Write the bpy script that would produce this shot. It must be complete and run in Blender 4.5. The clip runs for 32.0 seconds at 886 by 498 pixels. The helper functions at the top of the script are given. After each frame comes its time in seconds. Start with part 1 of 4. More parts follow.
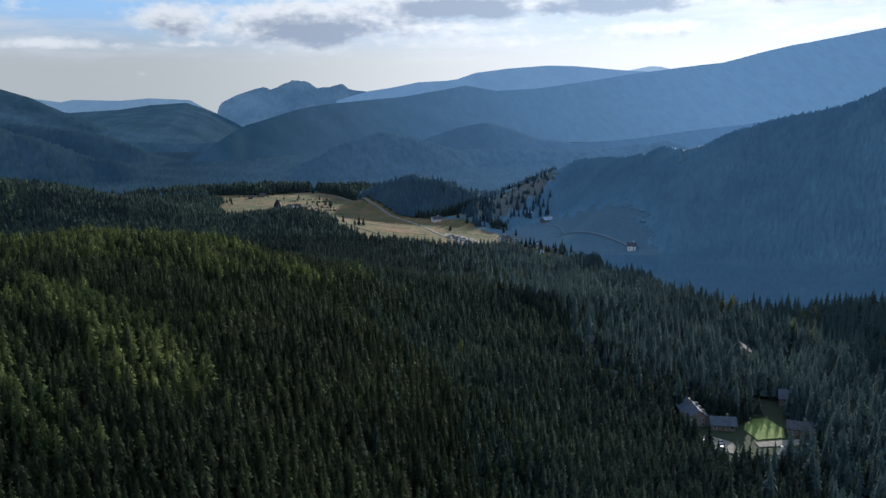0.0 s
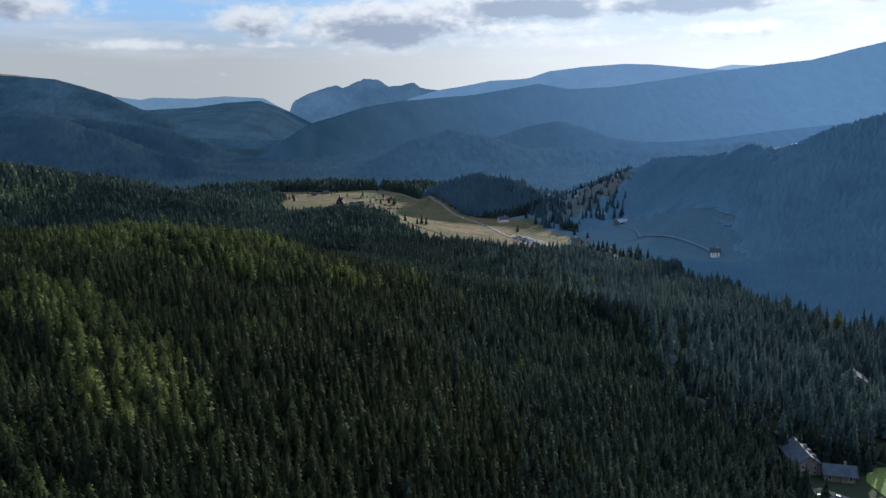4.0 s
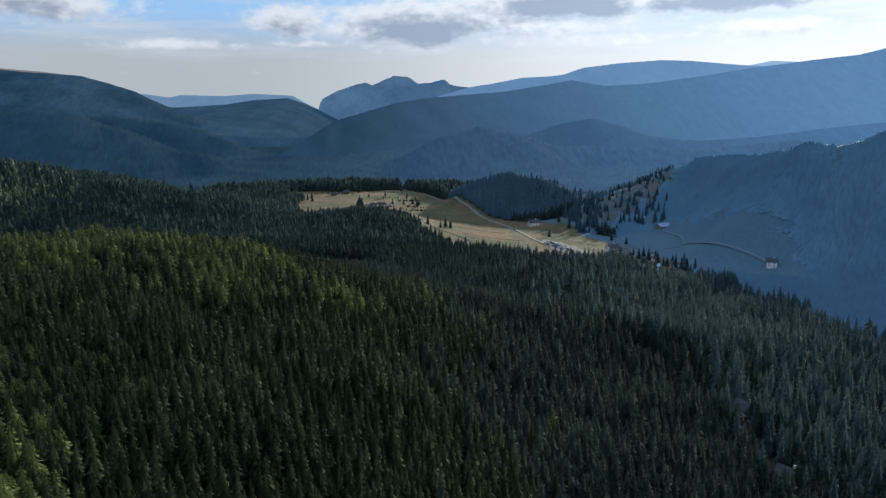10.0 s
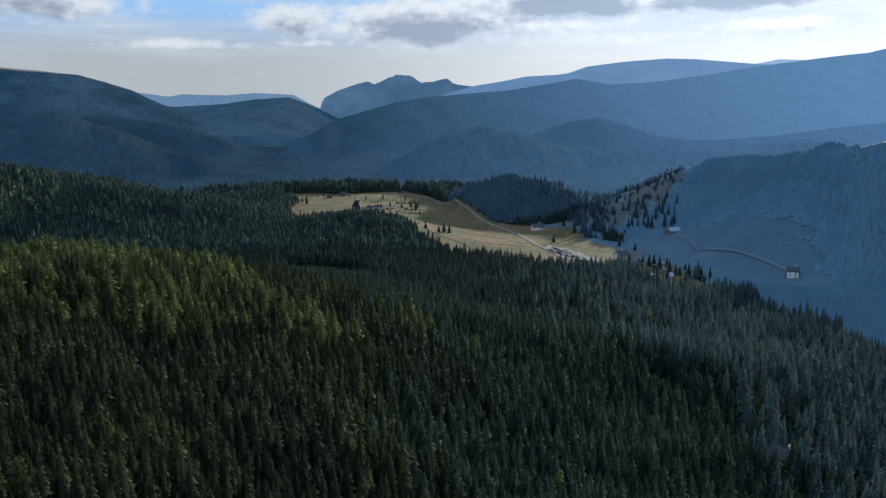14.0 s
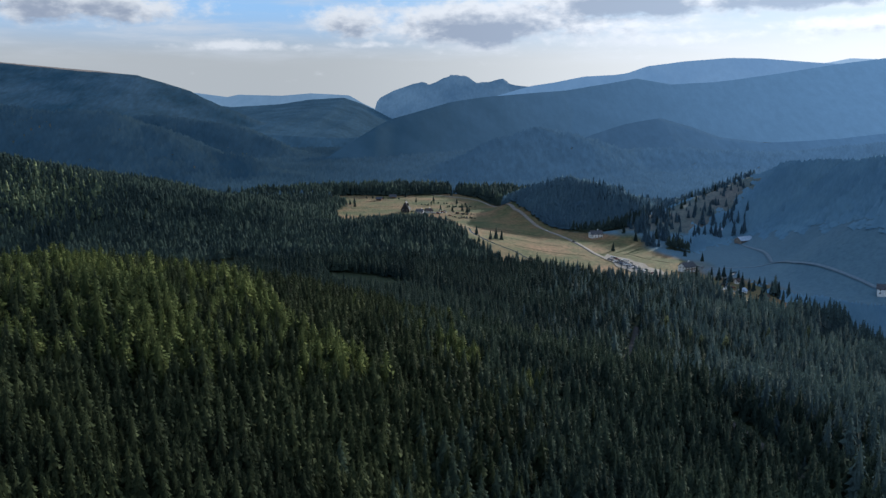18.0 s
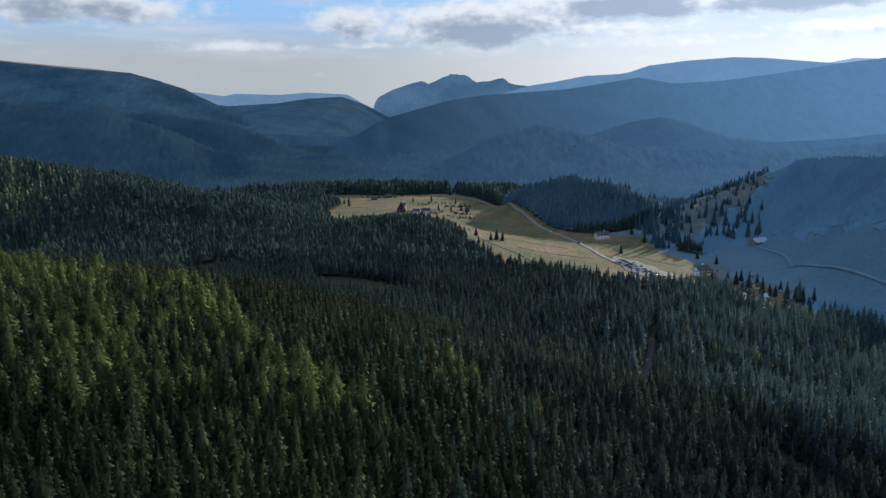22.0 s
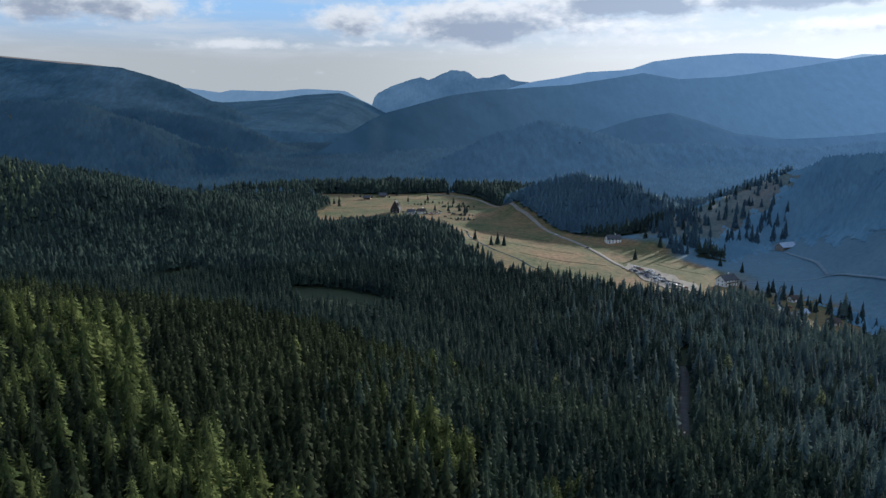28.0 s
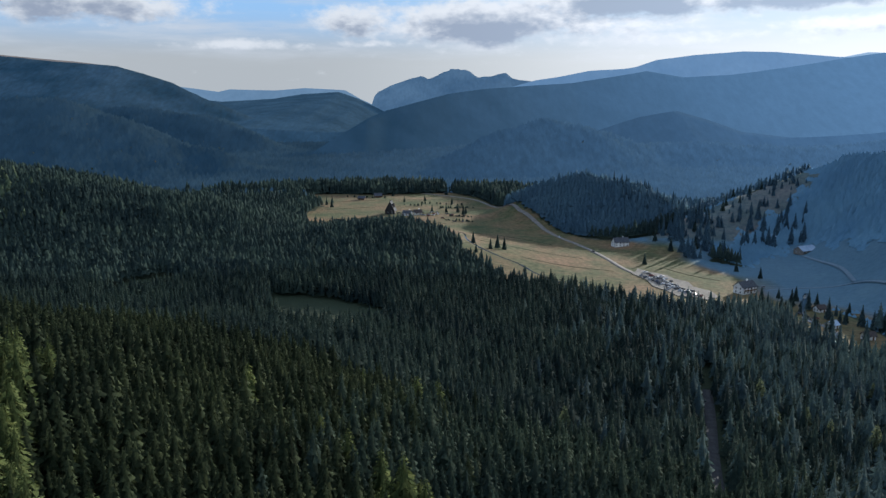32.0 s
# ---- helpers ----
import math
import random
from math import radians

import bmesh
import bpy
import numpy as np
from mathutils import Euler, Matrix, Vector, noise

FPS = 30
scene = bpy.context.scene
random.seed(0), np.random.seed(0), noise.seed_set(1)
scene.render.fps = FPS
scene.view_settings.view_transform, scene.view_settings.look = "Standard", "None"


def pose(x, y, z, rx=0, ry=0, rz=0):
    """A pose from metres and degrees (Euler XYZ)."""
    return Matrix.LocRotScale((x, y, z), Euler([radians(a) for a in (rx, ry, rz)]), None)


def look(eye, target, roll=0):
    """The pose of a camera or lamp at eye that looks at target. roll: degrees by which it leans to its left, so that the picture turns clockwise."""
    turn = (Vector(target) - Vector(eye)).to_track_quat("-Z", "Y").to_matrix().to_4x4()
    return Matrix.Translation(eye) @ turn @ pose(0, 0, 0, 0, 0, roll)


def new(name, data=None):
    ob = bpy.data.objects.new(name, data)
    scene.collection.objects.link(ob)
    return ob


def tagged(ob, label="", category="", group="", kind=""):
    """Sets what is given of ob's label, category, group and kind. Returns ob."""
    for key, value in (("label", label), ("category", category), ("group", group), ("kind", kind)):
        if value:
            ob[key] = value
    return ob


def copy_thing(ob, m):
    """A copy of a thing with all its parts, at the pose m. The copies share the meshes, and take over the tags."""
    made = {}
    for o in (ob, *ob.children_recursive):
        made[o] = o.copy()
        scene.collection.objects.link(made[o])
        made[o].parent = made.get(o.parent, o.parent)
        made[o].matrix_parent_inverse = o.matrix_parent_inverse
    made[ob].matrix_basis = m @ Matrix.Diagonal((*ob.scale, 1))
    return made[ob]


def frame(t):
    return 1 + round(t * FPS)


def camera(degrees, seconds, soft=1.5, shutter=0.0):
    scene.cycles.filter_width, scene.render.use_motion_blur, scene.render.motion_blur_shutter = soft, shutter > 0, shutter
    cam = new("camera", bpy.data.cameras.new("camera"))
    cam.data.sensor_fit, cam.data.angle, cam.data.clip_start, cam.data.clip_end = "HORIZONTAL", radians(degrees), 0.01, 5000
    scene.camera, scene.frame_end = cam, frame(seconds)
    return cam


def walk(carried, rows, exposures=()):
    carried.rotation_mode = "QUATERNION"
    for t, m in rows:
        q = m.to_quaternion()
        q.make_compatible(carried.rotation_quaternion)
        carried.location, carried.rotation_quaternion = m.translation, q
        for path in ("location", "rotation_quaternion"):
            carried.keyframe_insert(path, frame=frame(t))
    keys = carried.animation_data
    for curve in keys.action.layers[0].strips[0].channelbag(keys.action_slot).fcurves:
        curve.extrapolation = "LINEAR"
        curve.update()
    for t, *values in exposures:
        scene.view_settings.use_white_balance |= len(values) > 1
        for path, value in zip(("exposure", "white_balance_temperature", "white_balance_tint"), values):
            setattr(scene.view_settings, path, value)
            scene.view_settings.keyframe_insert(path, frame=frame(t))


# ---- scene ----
cam = camera(57, 32.0, soft=1.45)


def view(x, y, z, yaw, tilt, roll):
    """A camera pose from its place, its heading to the left of north, its tilt up and its roll, in degrees."""
    a, b = radians(yaw), radians(tilt)
    eye = Vector((x, y, z))
    return look(eye, eye + Vector((-math.sin(a) * math.cos(b), math.cos(a) * math.cos(b), math.sin(b))) * 100, roll)


PATH = [
    (0, view(0.0, -0.0, 200.1, -12.53, -9.65, -0.23)),
    (0.5, view(2.2, 6.4, 198.6, -12.22, -9.65, -0.29)),
    (1, view(4.3, 13.0, 197.1, -11.58, -9.61, -0.29)),
    (2, view(8.8, 26.7, 194.9, -9.74, -9.62, -0.23)),
    (3, view(13.3, 41.0, 193.3, -8.44, -9.60, -0.12)),
    (3.5, view(15.4, 48.1, 192.5, -7.93, -9.60, -0.03)),
    (5.5, view(22.9, 75.7, 189.5, -6.59, -9.62, -0.03)),
    (6, view(24.3, 82.5, 189.0, -6.17, -9.60, -0.02)),
    (7, view(27.1, 95.8, 188.2, -5.58, -9.62, 0.01)),
    (8, view(29.9, 109.1, 187.7, -5.45, -9.64, 0.02)),
    (9, view(32.6, 122.1, 187.3, -5.40, -9.69, 0.02)),
    (10, view(34.9, 134.9, 186.6, -5.34, -9.71, 0.03)),
    (11, view(37.6, 147.6, 186.0, -5.27, -9.72, -0.01)),
    (12, view(40.0, 160.0, 185.9, -5.21, -9.77, 0.03)),
    (13, view(42.5, 172.8, 184.9, -5.17, -9.72, 0.03)),
    (14, view(46.4, 186.0, 185.5, -5.04, -9.75, -0.01)),
    (14.5, view(48.0, 192.5, 185.7, -4.99, -9.75, -0.03)),
    (16.5, view(52.0, 218.1, 185.7, -4.01, -9.74, -0.23)),
    (17, view(52.8, 224.5, 185.4, -1.91, -9.71, -0.12)),
    (17.5, view(53.2, 230.8, 184.7, -1.21, -9.71, -0.11)),
    (18, view(53.6, 237.1, 183.8, -1.19, -9.69, 0.08)),
    (19, view(53.9, 249.5, 181.4, -1.22, -9.58, 0.04)),
    (20, view(54.7, 262.0, 178.6, -1.21, -9.56, 0.15)),
    (21, view(55.2, 274.3, 177.4, -1.24, -9.56, 0.09)),
    (22, view(56.8, 287.3, 176.0, -1.22, -9.62, 0.16)),
    (23, view(58.0, 300.4, 174.7, -1.21, -9.63, 0.11)),
    (24, view(58.2, 313.6, 173.2, -1.23, -9.63, 0.03)),
    (25, view(58.9, 326.7, 171.8, -1.23, -9.64, 0.14)),
    (25.5, view(59.5, 333.4, 171.8, -1.23, -9.68, 0.17)),
    (27.5, view(62.7, 359.6, 170.2, -1.18, -9.74, 0.21)),
    (28, view(63.4, 366.0, 169.8, -1.17, -9.76, 0.22)),
    (29, view(64.7, 378.6, 168.7, -1.16, -9.76, 0.22)),
    (30, view(66.0, 391.3, 167.6, -1.14, -9.76, 0.21)),
    (31, view(67.9, 403.4, 166.3, -1.07, -9.74, 0.20)),
    (32, view(69.4, 415.1, 164.7, -1.05, -9.74, 0.17)),
]
walk(cam, PATH, [(0, 0.75, 5700, 10), (32, 0.75, 5700, 10)])

# ---- sky and sun ----
SUN_AZIMUTH, SUN_ELEVATION = 38.0, 14.8   # degrees clockwise from north (+y), and above the horizon


def sky():
    world = bpy.data.worlds.new("sky")
    scene.world = world
    world.use_nodes = True
    nt = world.node_tree
    n, l = nt.nodes, nt.links
    n.clear()
    out, bg = n.new("ShaderNodeOutputWorld"), n.new("ShaderNodeBackground")
    nish = n.new("ShaderNodeTexSky")
    nish.sky_type, nish.sun_disc = "NISHITA", False
    nish.sun_elevation, nish.sun_rotation = radians(SUN_ELEVATION), radians(SUN_AZIMUTH)
    nish.altitude, nish.air_density, nish.dust_density, nish.ozone_density = 1200, 1.0, 1.6, 1.5
    co = n.new("ShaderNodeTexCoord")
    sep = n.new("ShaderNodeSeparateXYZ")
    l.new(co.outputs["Generated"], sep.inputs[0])

    def calc(op, a, b=0.0, clamp=False):
        m = n.new("ShaderNodeMath")
        m.operation, m.use_clamp = op, clamp
        for k, v in enumerate((a, b)):
            if isinstance(v, (int, float)):
                m.inputs[k].default_value = v
            else:
                l.new(v, m.inputs[k])
        return m.outputs[0]

    # bearing and height in degrees
    bearing = calc("MULTIPLY", calc("ARCTAN2", sep.outputs["X"], sep.outputs["Y"]), 57.3)
    height = calc("MULTIPLY", calc("ARCSINE", sep.outputs["Z"]), 57.3)

    def span(v, a, b):
        r = n.new("ShaderNodeMapRange")
        r.interpolation_type = "SMOOTHSTEP"
        r.inputs["From Min"].default_value, r.inputs["From Max"].default_value = a, b
        l.new(v, r.inputs["Value"])
        return r.outputs["Result"]

    def blend(fac, a, b):
        m = n.new("ShaderNodeMix")
        m.data_type = "RGBA"
        for k, v in ((0, fac), (6, a), (7, b)):
            if isinstance(v, float):
                m.inputs[k].default_value = v
            elif isinstance(v, tuple):
                m.inputs[k].default_value = (*v, 1)
            else:
                l.new(v, m.inputs[k])
        return m.outputs[2]

    def billow(scale, detail, shift=0.0, tall=2.2):
        at = n.new("ShaderNodeCombineXYZ")
        l.new(bearing, at.inputs[0])
        l.new(calc("MULTIPLY", calc("ADD", height, shift), tall), at.inputs[1])
        t = n.new("ShaderNodeTexNoise")
        t.inputs["Scale"].default_value, t.inputs["Detail"].default_value, t.inputs["Roughness"].default_value = scale, detail, 0.58
        l.new(at.outputs[0], t.inputs["Vector"])
        return t.outputs["Fac"]

    # cloud banks: bearing, height, half width, half height, in degrees, and thickness
    BANKS = ((3.7, 5.75, 5.6, 1.35, 1.35), (12.0, 5.6, 7.0, 1.2, 0.62), (13.5, 7.2, 6.5, 1.05, 1.4), (23.0, 7.3, 7.0, 1.0, 1.3), (-4.9, 5.9, 3.0, 1.0, 1.0), (-22.5, 6.6, 6.5, 1.2, 1.1), (-36.0, 7.2, 7.0, 1.2, 1.0),
             (-12.5, 4.15, 5.0, 0.35, 0.66), (-3.0, 4.35, 4.0, 0.3, 0.5), (17.0, 4.7, 7.0, 0.5, 0.62), (27.0, 5.3, 5.0, 0.6, 0.7), (38.0, 7.6, 8.0, 1.1, 1.0), (40.0, 5.0, 8.0, 0.8, 0.7))

    def mass_at(shift):
        bank = None
        for b0, h0, bw, hh, thick in BANKS:
            u, v = calc("DIVIDE", calc("SUBTRACT", bearing, b0), bw), calc("DIVIDE", calc("SUBTRACT", height, h0 - shift), hh)
            far = calc("ADD", calc("MULTIPLY", u, u), calc("MULTIPLY", v, v))
            hill = calc("MULTIPLY", calc("POWER", 2.718, calc("MULTIPLY", far, -0.8)), thick)
            bank = hill if bank is None else calc("MAXIMUM", bank, hill)
        wide = calc("MULTIPLY", span(height, 8.5, 14.0), 0.42)
        return calc("ADD", calc("MAXIMUM", bank, wide), calc("ADD", calc("MULTIPLY", calc("SUBTRACT", billow(0.34, 6, shift), 0.5), 1.45), calc("MULTIPLY", calc("SUBTRACT", billow(1.15, 6, shift, 1.6), 0.5), 0.75)))

    cover = span(mass_at(0.0), 0.20, 0.78)
    core = span(mass_at(0.55), 0.42, 1.20)      # shaded where more cloud lies above
    sunward = span(bearing, -12.0, 34.0)
    rim = blend(sunward, (9.2, 9.1, 8.8), (13.4, 13.0, 12.4))
    lit = blend(core, rim, blend(sunward, (4.0, 4.4, 5.1), (6.0, 6.8, 7.8)))
    # pale hazy air low over the ridges, whiter towards the sun
    low = span(height, 6.9, 3.0)
    haze = blend(sunward, (5.75, 5.8, 5.55), (12.9, 12.5, 11.5))
    clear = blend(sunward, (4.2, 6.6, 9.3), (9.7, 10.7, 10.9))
    rich = n.new("ShaderNodeVectorMath")
    rich.operation = "SCALE"
    rich.inputs["Scale"].default_value = 2.0
    l.new(nish.outputs[0], rich.inputs[0])
    dome = blend(0.35, (2.9, 5.9, 10.6), rich.outputs[0])
    upper = blend(span(height, 9.0, 25.0), clear, dome)
    wisp = calc("MULTIPLY", span(billow(0.10, 6, 0.0, 7.0), 0.42, 0.72), calc("MULTIPLY", span(height, 2.5, 4.0), 0.75))
    air = blend(wisp, blend(low, upper, haze), blend(sunward, (7.6, 7.7, 7.7), (12.8, 12.5, 12.0)))
    bright = blend(cover, air, lit)
    l.new(bright, bg.inputs["Color"])
    bg.inputs["Strength"].default_value = 0.05
    l.new(bg.outputs[0], out.inputs[0])


sky()
lamp = bpy.data.lights.new("sun", "SUN")
lamp.energy, lamp.angle, lamp.color = 5.0, radians(0.6), (1.0, 0.88, 0.68)
a, e = radians(SUN_AZIMUTH), radians(SUN_ELEVATION)
new("sun", lamp).matrix_world = look((0, 0, 900), (-math.sin(a) * math.cos(e), -math.cos(a) * math.cos(e), 900 - math.sin(e)))

# ---- materials ----
def node_mat(name):
    m = bpy.data.materials.new(name)
    m.use_nodes = True
    nt = m.node_tree
    return m, nt, nt.nodes, nt.links, nt.nodes["Principled BSDF"]


def ramp(n, stops):
    r = n.new("ShaderNodeValToRGB")
    el = r.color_ramp.elements
    while len(el) < len(stops):
        el.new(0.5)
    for e, (p, c) in zip(el, stops):
        e.position, e.color = p, (*c, 1)
    return r


def noise_node(n, l, scale, detail=4, rough=0.55):
    co = n.new("ShaderNodeTexCoord")
    t = n.new("ShaderNodeTexNoise")
    t.inputs["Scale"].default_value, t.inputs["Detail"].default_value, t.inputs["Roughness"].default_value = scale, detail, rough
    l.new(co.outputs["Object"], t.inputs["Vector"])
    return t


def mixed(n, l, fac, a, b, mode="MIX"):
    m = n.new("ShaderNodeMix")
    m.data_type, m.blend_type = "RGBA", mode
    for k, v in ((0, fac), (6, a), (7, b)):
        if isinstance(v, (int, float)):
            m.inputs[k].default_value = v
        elif isinstance(v, tuple):
            m.inputs[k].default_value = (*v, 1)
        else:
            l.new(v, m.inputs[k])
    return m.outputs[2]


def foliage(name, dark, mid, light, stand=0.02, glow=0.25, haze_sheen=0.0, tint=(0.55, 0.8, 1.0), grain_depth=1.0, grain_size=2.2, drifts=1.0):
    """Needles: a tint of its own for every branch tier, broad drifts over the stand and fine grain; thin enough to let some sun through."""
    m, nt, n, l, bsdf = node_mat(name)
    geo = n.new("ShaderNodeNewGeometry")
    r = ramp(n, [(0.0, dark), (0.5, mid), (1.0, light)])
    l.new(geo.outputs["Random Per Island"], r.inputs[0])
    drift = noise_node(n, l, stand, 3)
    dr = ramp(n, [(0.35, (1 - 0.38 * drifts, 1 - 0.34 * drifts, 1 - 0.3 * drifts)), (0.65, (1 + 0.25 * drifts, 1 + 0.2 * drifts, 1 + 0.05 * drifts))])
    l.new(drift.outputs["Fac"], dr.inputs[0])
    grain = noise_node(n, l, grain_size, 3, 0.7)
    lo, hi = 1 - 0.55 * grain_depth, 1 + 0.35 * grain_depth
    gr = ramp(n, [(0.3, (lo, lo, lo)), (0.7, (hi, hi, hi))])
    l.new(grain.outputs["Fac"], gr.inputs[0])
    c = mixed(n, l, 1.0, mixed(n, l, 1.0, r.outputs[0], dr.outputs[0], "MULTIPLY"), gr.outputs[0], "MULTIPLY")
    l.new(c, bsdf.inputs["Base Color"])
    bsdf.inputs["Roughness"].default_value = 0.9
    bsdf.inputs["Specular IOR Level"].default_value = 0.03
    bsdf.inputs["Sheen Weight"].default_value = haze_sheen        # bluish lift of haze over the needles, painted as sheen
    bsdf.inputs["Sheen Roughness"].default_value = 0.7
    bsdf.inputs["Sheen Tint"].default_value = (*tint, 1)
    tl = n.new("ShaderNodeBsdfTranslucent")
    l.new(c, tl.inputs["Color"])
    mx = n.new("ShaderNodeMixShader")
    mx.inputs[0].default_value = glow
    l.new(bsdf.outputs[0], mx.inputs[1])
    l.new(tl.outputs[0], mx.inputs[2])
    l.new(mx.outputs[0], n["Material Output"].inputs[0])
    return m


def surface(name, c0, c1, scale=0.5, rough=0.8, metal=0.0, bump=0.0, fine=8.0):
    """Two colours in patches, with finer grain over them."""
    m, nt, n, l, bsdf = node_mat(name)
    a, b = noise_node(n, l, scale), noise_node(n, l, scale * fine, 3, 0.65)
    r = ramp(n, [(0.35, c0), (0.68, c1)])
    l.new(a.outputs["Fac"], r.inputs[0])
    g = ramp(n, [(0.3, (0.75, 0.75, 0.75)), (0.7, (1.15, 1.15, 1.15))])
    l.new(b.outputs["Fac"], g.inputs[0])
    l.new(mixed(n, l, 1.0, r.outputs[0], g.outputs[0], "MULTIPLY"), bsdf.inputs["Base Color"])
    bsdf.inputs["Roughness"].default_value, bsdf.inputs["Metallic"].default_value = rough, metal
    bsdf.inputs["Specular IOR Level"].default_value = 0.3 if rough < 0.55 else 0.08
    if bump:
        bp = n.new("ShaderNodeBump")
        bp.inputs["Strength"].default_value, bp.inputs["Distance"].default_value = bump, 0.3
        l.new(b.outputs["Fac"], bp.inputs["Height"])
        l.new(bp.outputs[0], bsdf.inputs["Normal"])
    return m


def haze_glow(name, low, high, sunny=None, span=(200, 1600), needles=(0.012, 0.017, 0.017), grain=0.05):
    """Hills behind the rest, their haze painted in as the slopes' own glow, more of it towards the sun in the east."""
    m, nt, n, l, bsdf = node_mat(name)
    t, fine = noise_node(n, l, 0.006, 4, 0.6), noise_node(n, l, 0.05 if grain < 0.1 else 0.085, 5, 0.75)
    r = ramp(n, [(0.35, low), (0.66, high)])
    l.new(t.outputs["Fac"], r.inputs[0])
    upright = n.new("ShaderNodeMapping")      # tree-top light and dark painted into the glow, long down the slope
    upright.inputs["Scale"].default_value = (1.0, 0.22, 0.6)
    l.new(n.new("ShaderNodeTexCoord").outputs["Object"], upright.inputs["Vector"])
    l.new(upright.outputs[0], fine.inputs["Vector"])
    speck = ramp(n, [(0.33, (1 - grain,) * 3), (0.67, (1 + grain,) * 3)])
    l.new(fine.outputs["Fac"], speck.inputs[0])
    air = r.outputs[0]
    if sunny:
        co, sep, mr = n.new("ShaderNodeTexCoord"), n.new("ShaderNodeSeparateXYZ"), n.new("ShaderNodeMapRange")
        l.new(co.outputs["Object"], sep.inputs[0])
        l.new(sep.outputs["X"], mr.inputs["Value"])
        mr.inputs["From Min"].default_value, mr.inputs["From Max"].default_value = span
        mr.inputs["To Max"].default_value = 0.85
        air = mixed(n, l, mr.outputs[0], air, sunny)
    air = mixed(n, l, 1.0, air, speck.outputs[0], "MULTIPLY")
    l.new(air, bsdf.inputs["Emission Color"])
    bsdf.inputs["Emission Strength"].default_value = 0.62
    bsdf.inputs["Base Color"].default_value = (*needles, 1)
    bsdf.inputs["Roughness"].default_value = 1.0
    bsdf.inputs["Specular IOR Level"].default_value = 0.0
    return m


SPRUCE = foliage("spruce_needles", (0.015, 0.023, 0.013), (0.028, 0.039, 0.022), (0.049, 0.064, 0.034), grain_depth=1.35, grain_size=5.5)
LARCH = foliage("larch_needles", (0.036, 0.055, 0.022), (0.067, 0.089, 0.035), (0.103, 0.123, 0.050), glow=0.3, grain_depth=1.3, grain_size=5.5)
PALE_LARCH = foliage("pale_larch_needles", (0.074, 0.104, 0.068), (0.098, 0.130, 0.084), (0.122, 0.154, 0.098), glow=0.3, grain_depth=0.6)
# the next six spruce tones have aerial haze painted into their colour
VALLEY_HAZE_SPRUCE = foliage("valley_haze_spruce_needles", (0.020, 0.035, 0.033), (0.030, 0.048, 0.044), (0.041, 0.061, 0.055), glow=0.38, grain_depth=0.8)
FAR_HAZE_SPRUCE = foliage("far_haze_spruce_needles", (0.034, 0.056, 0.055), (0.044, 0.069, 0.066), (0.056, 0.084, 0.076), glow=0.4, grain_depth=0.9)
MIST_TINT_SPRUCE = foliage("mist_tint_spruce_needles", (0.050, 0.081, 0.087), (0.061, 0.096, 0.102), (0.072, 0.110, 0.115), glow=0.36, grain_depth=0.9)
FAINT_HAZE_SPRUCE = foliage("faint_haze_spruce_needles", (0.023, 0.038, 0.030), (0.036, 0.055, 0.043), (0.053, 0.076, 0.058), glow=0.32, grain_depth=1.1, grain_size=4.5)
EAST_HAZE_SPRUCE = foliage("east_haze_spruce_needles", (0.084, 0.158, 0.224), (0.092, 0.170, 0.238), (0.100, 0.182, 0.252), glow=0.0, haze_sheen=0.12, tint=(0.22, 0.52, 0.84), grain_depth=0.1, drifts=0.3)
HAZY_SPRUCE = foliage("knoll_haze_spruce_needles", (0.048, 0.088, 0.120), (0.056, 0.098, 0.131), (0.064, 0.108, 0.142), glow=0.15, haze_sheen=0.05, tint=(0.26, 0.54, 0.84), grain_depth=0.4, drifts=0.5)
YELLOW_BIRCH = foliage("birch_leaves", (0.10, 0.125, 0.07), (0.14, 0.165, 0.095), (0.18, 0.205, 0.12), glow=0.4)
BARK = surface("bark", (0.06, 0.045, 0.035), (0.12, 0.09, 0.07), 3.0, 0.9)


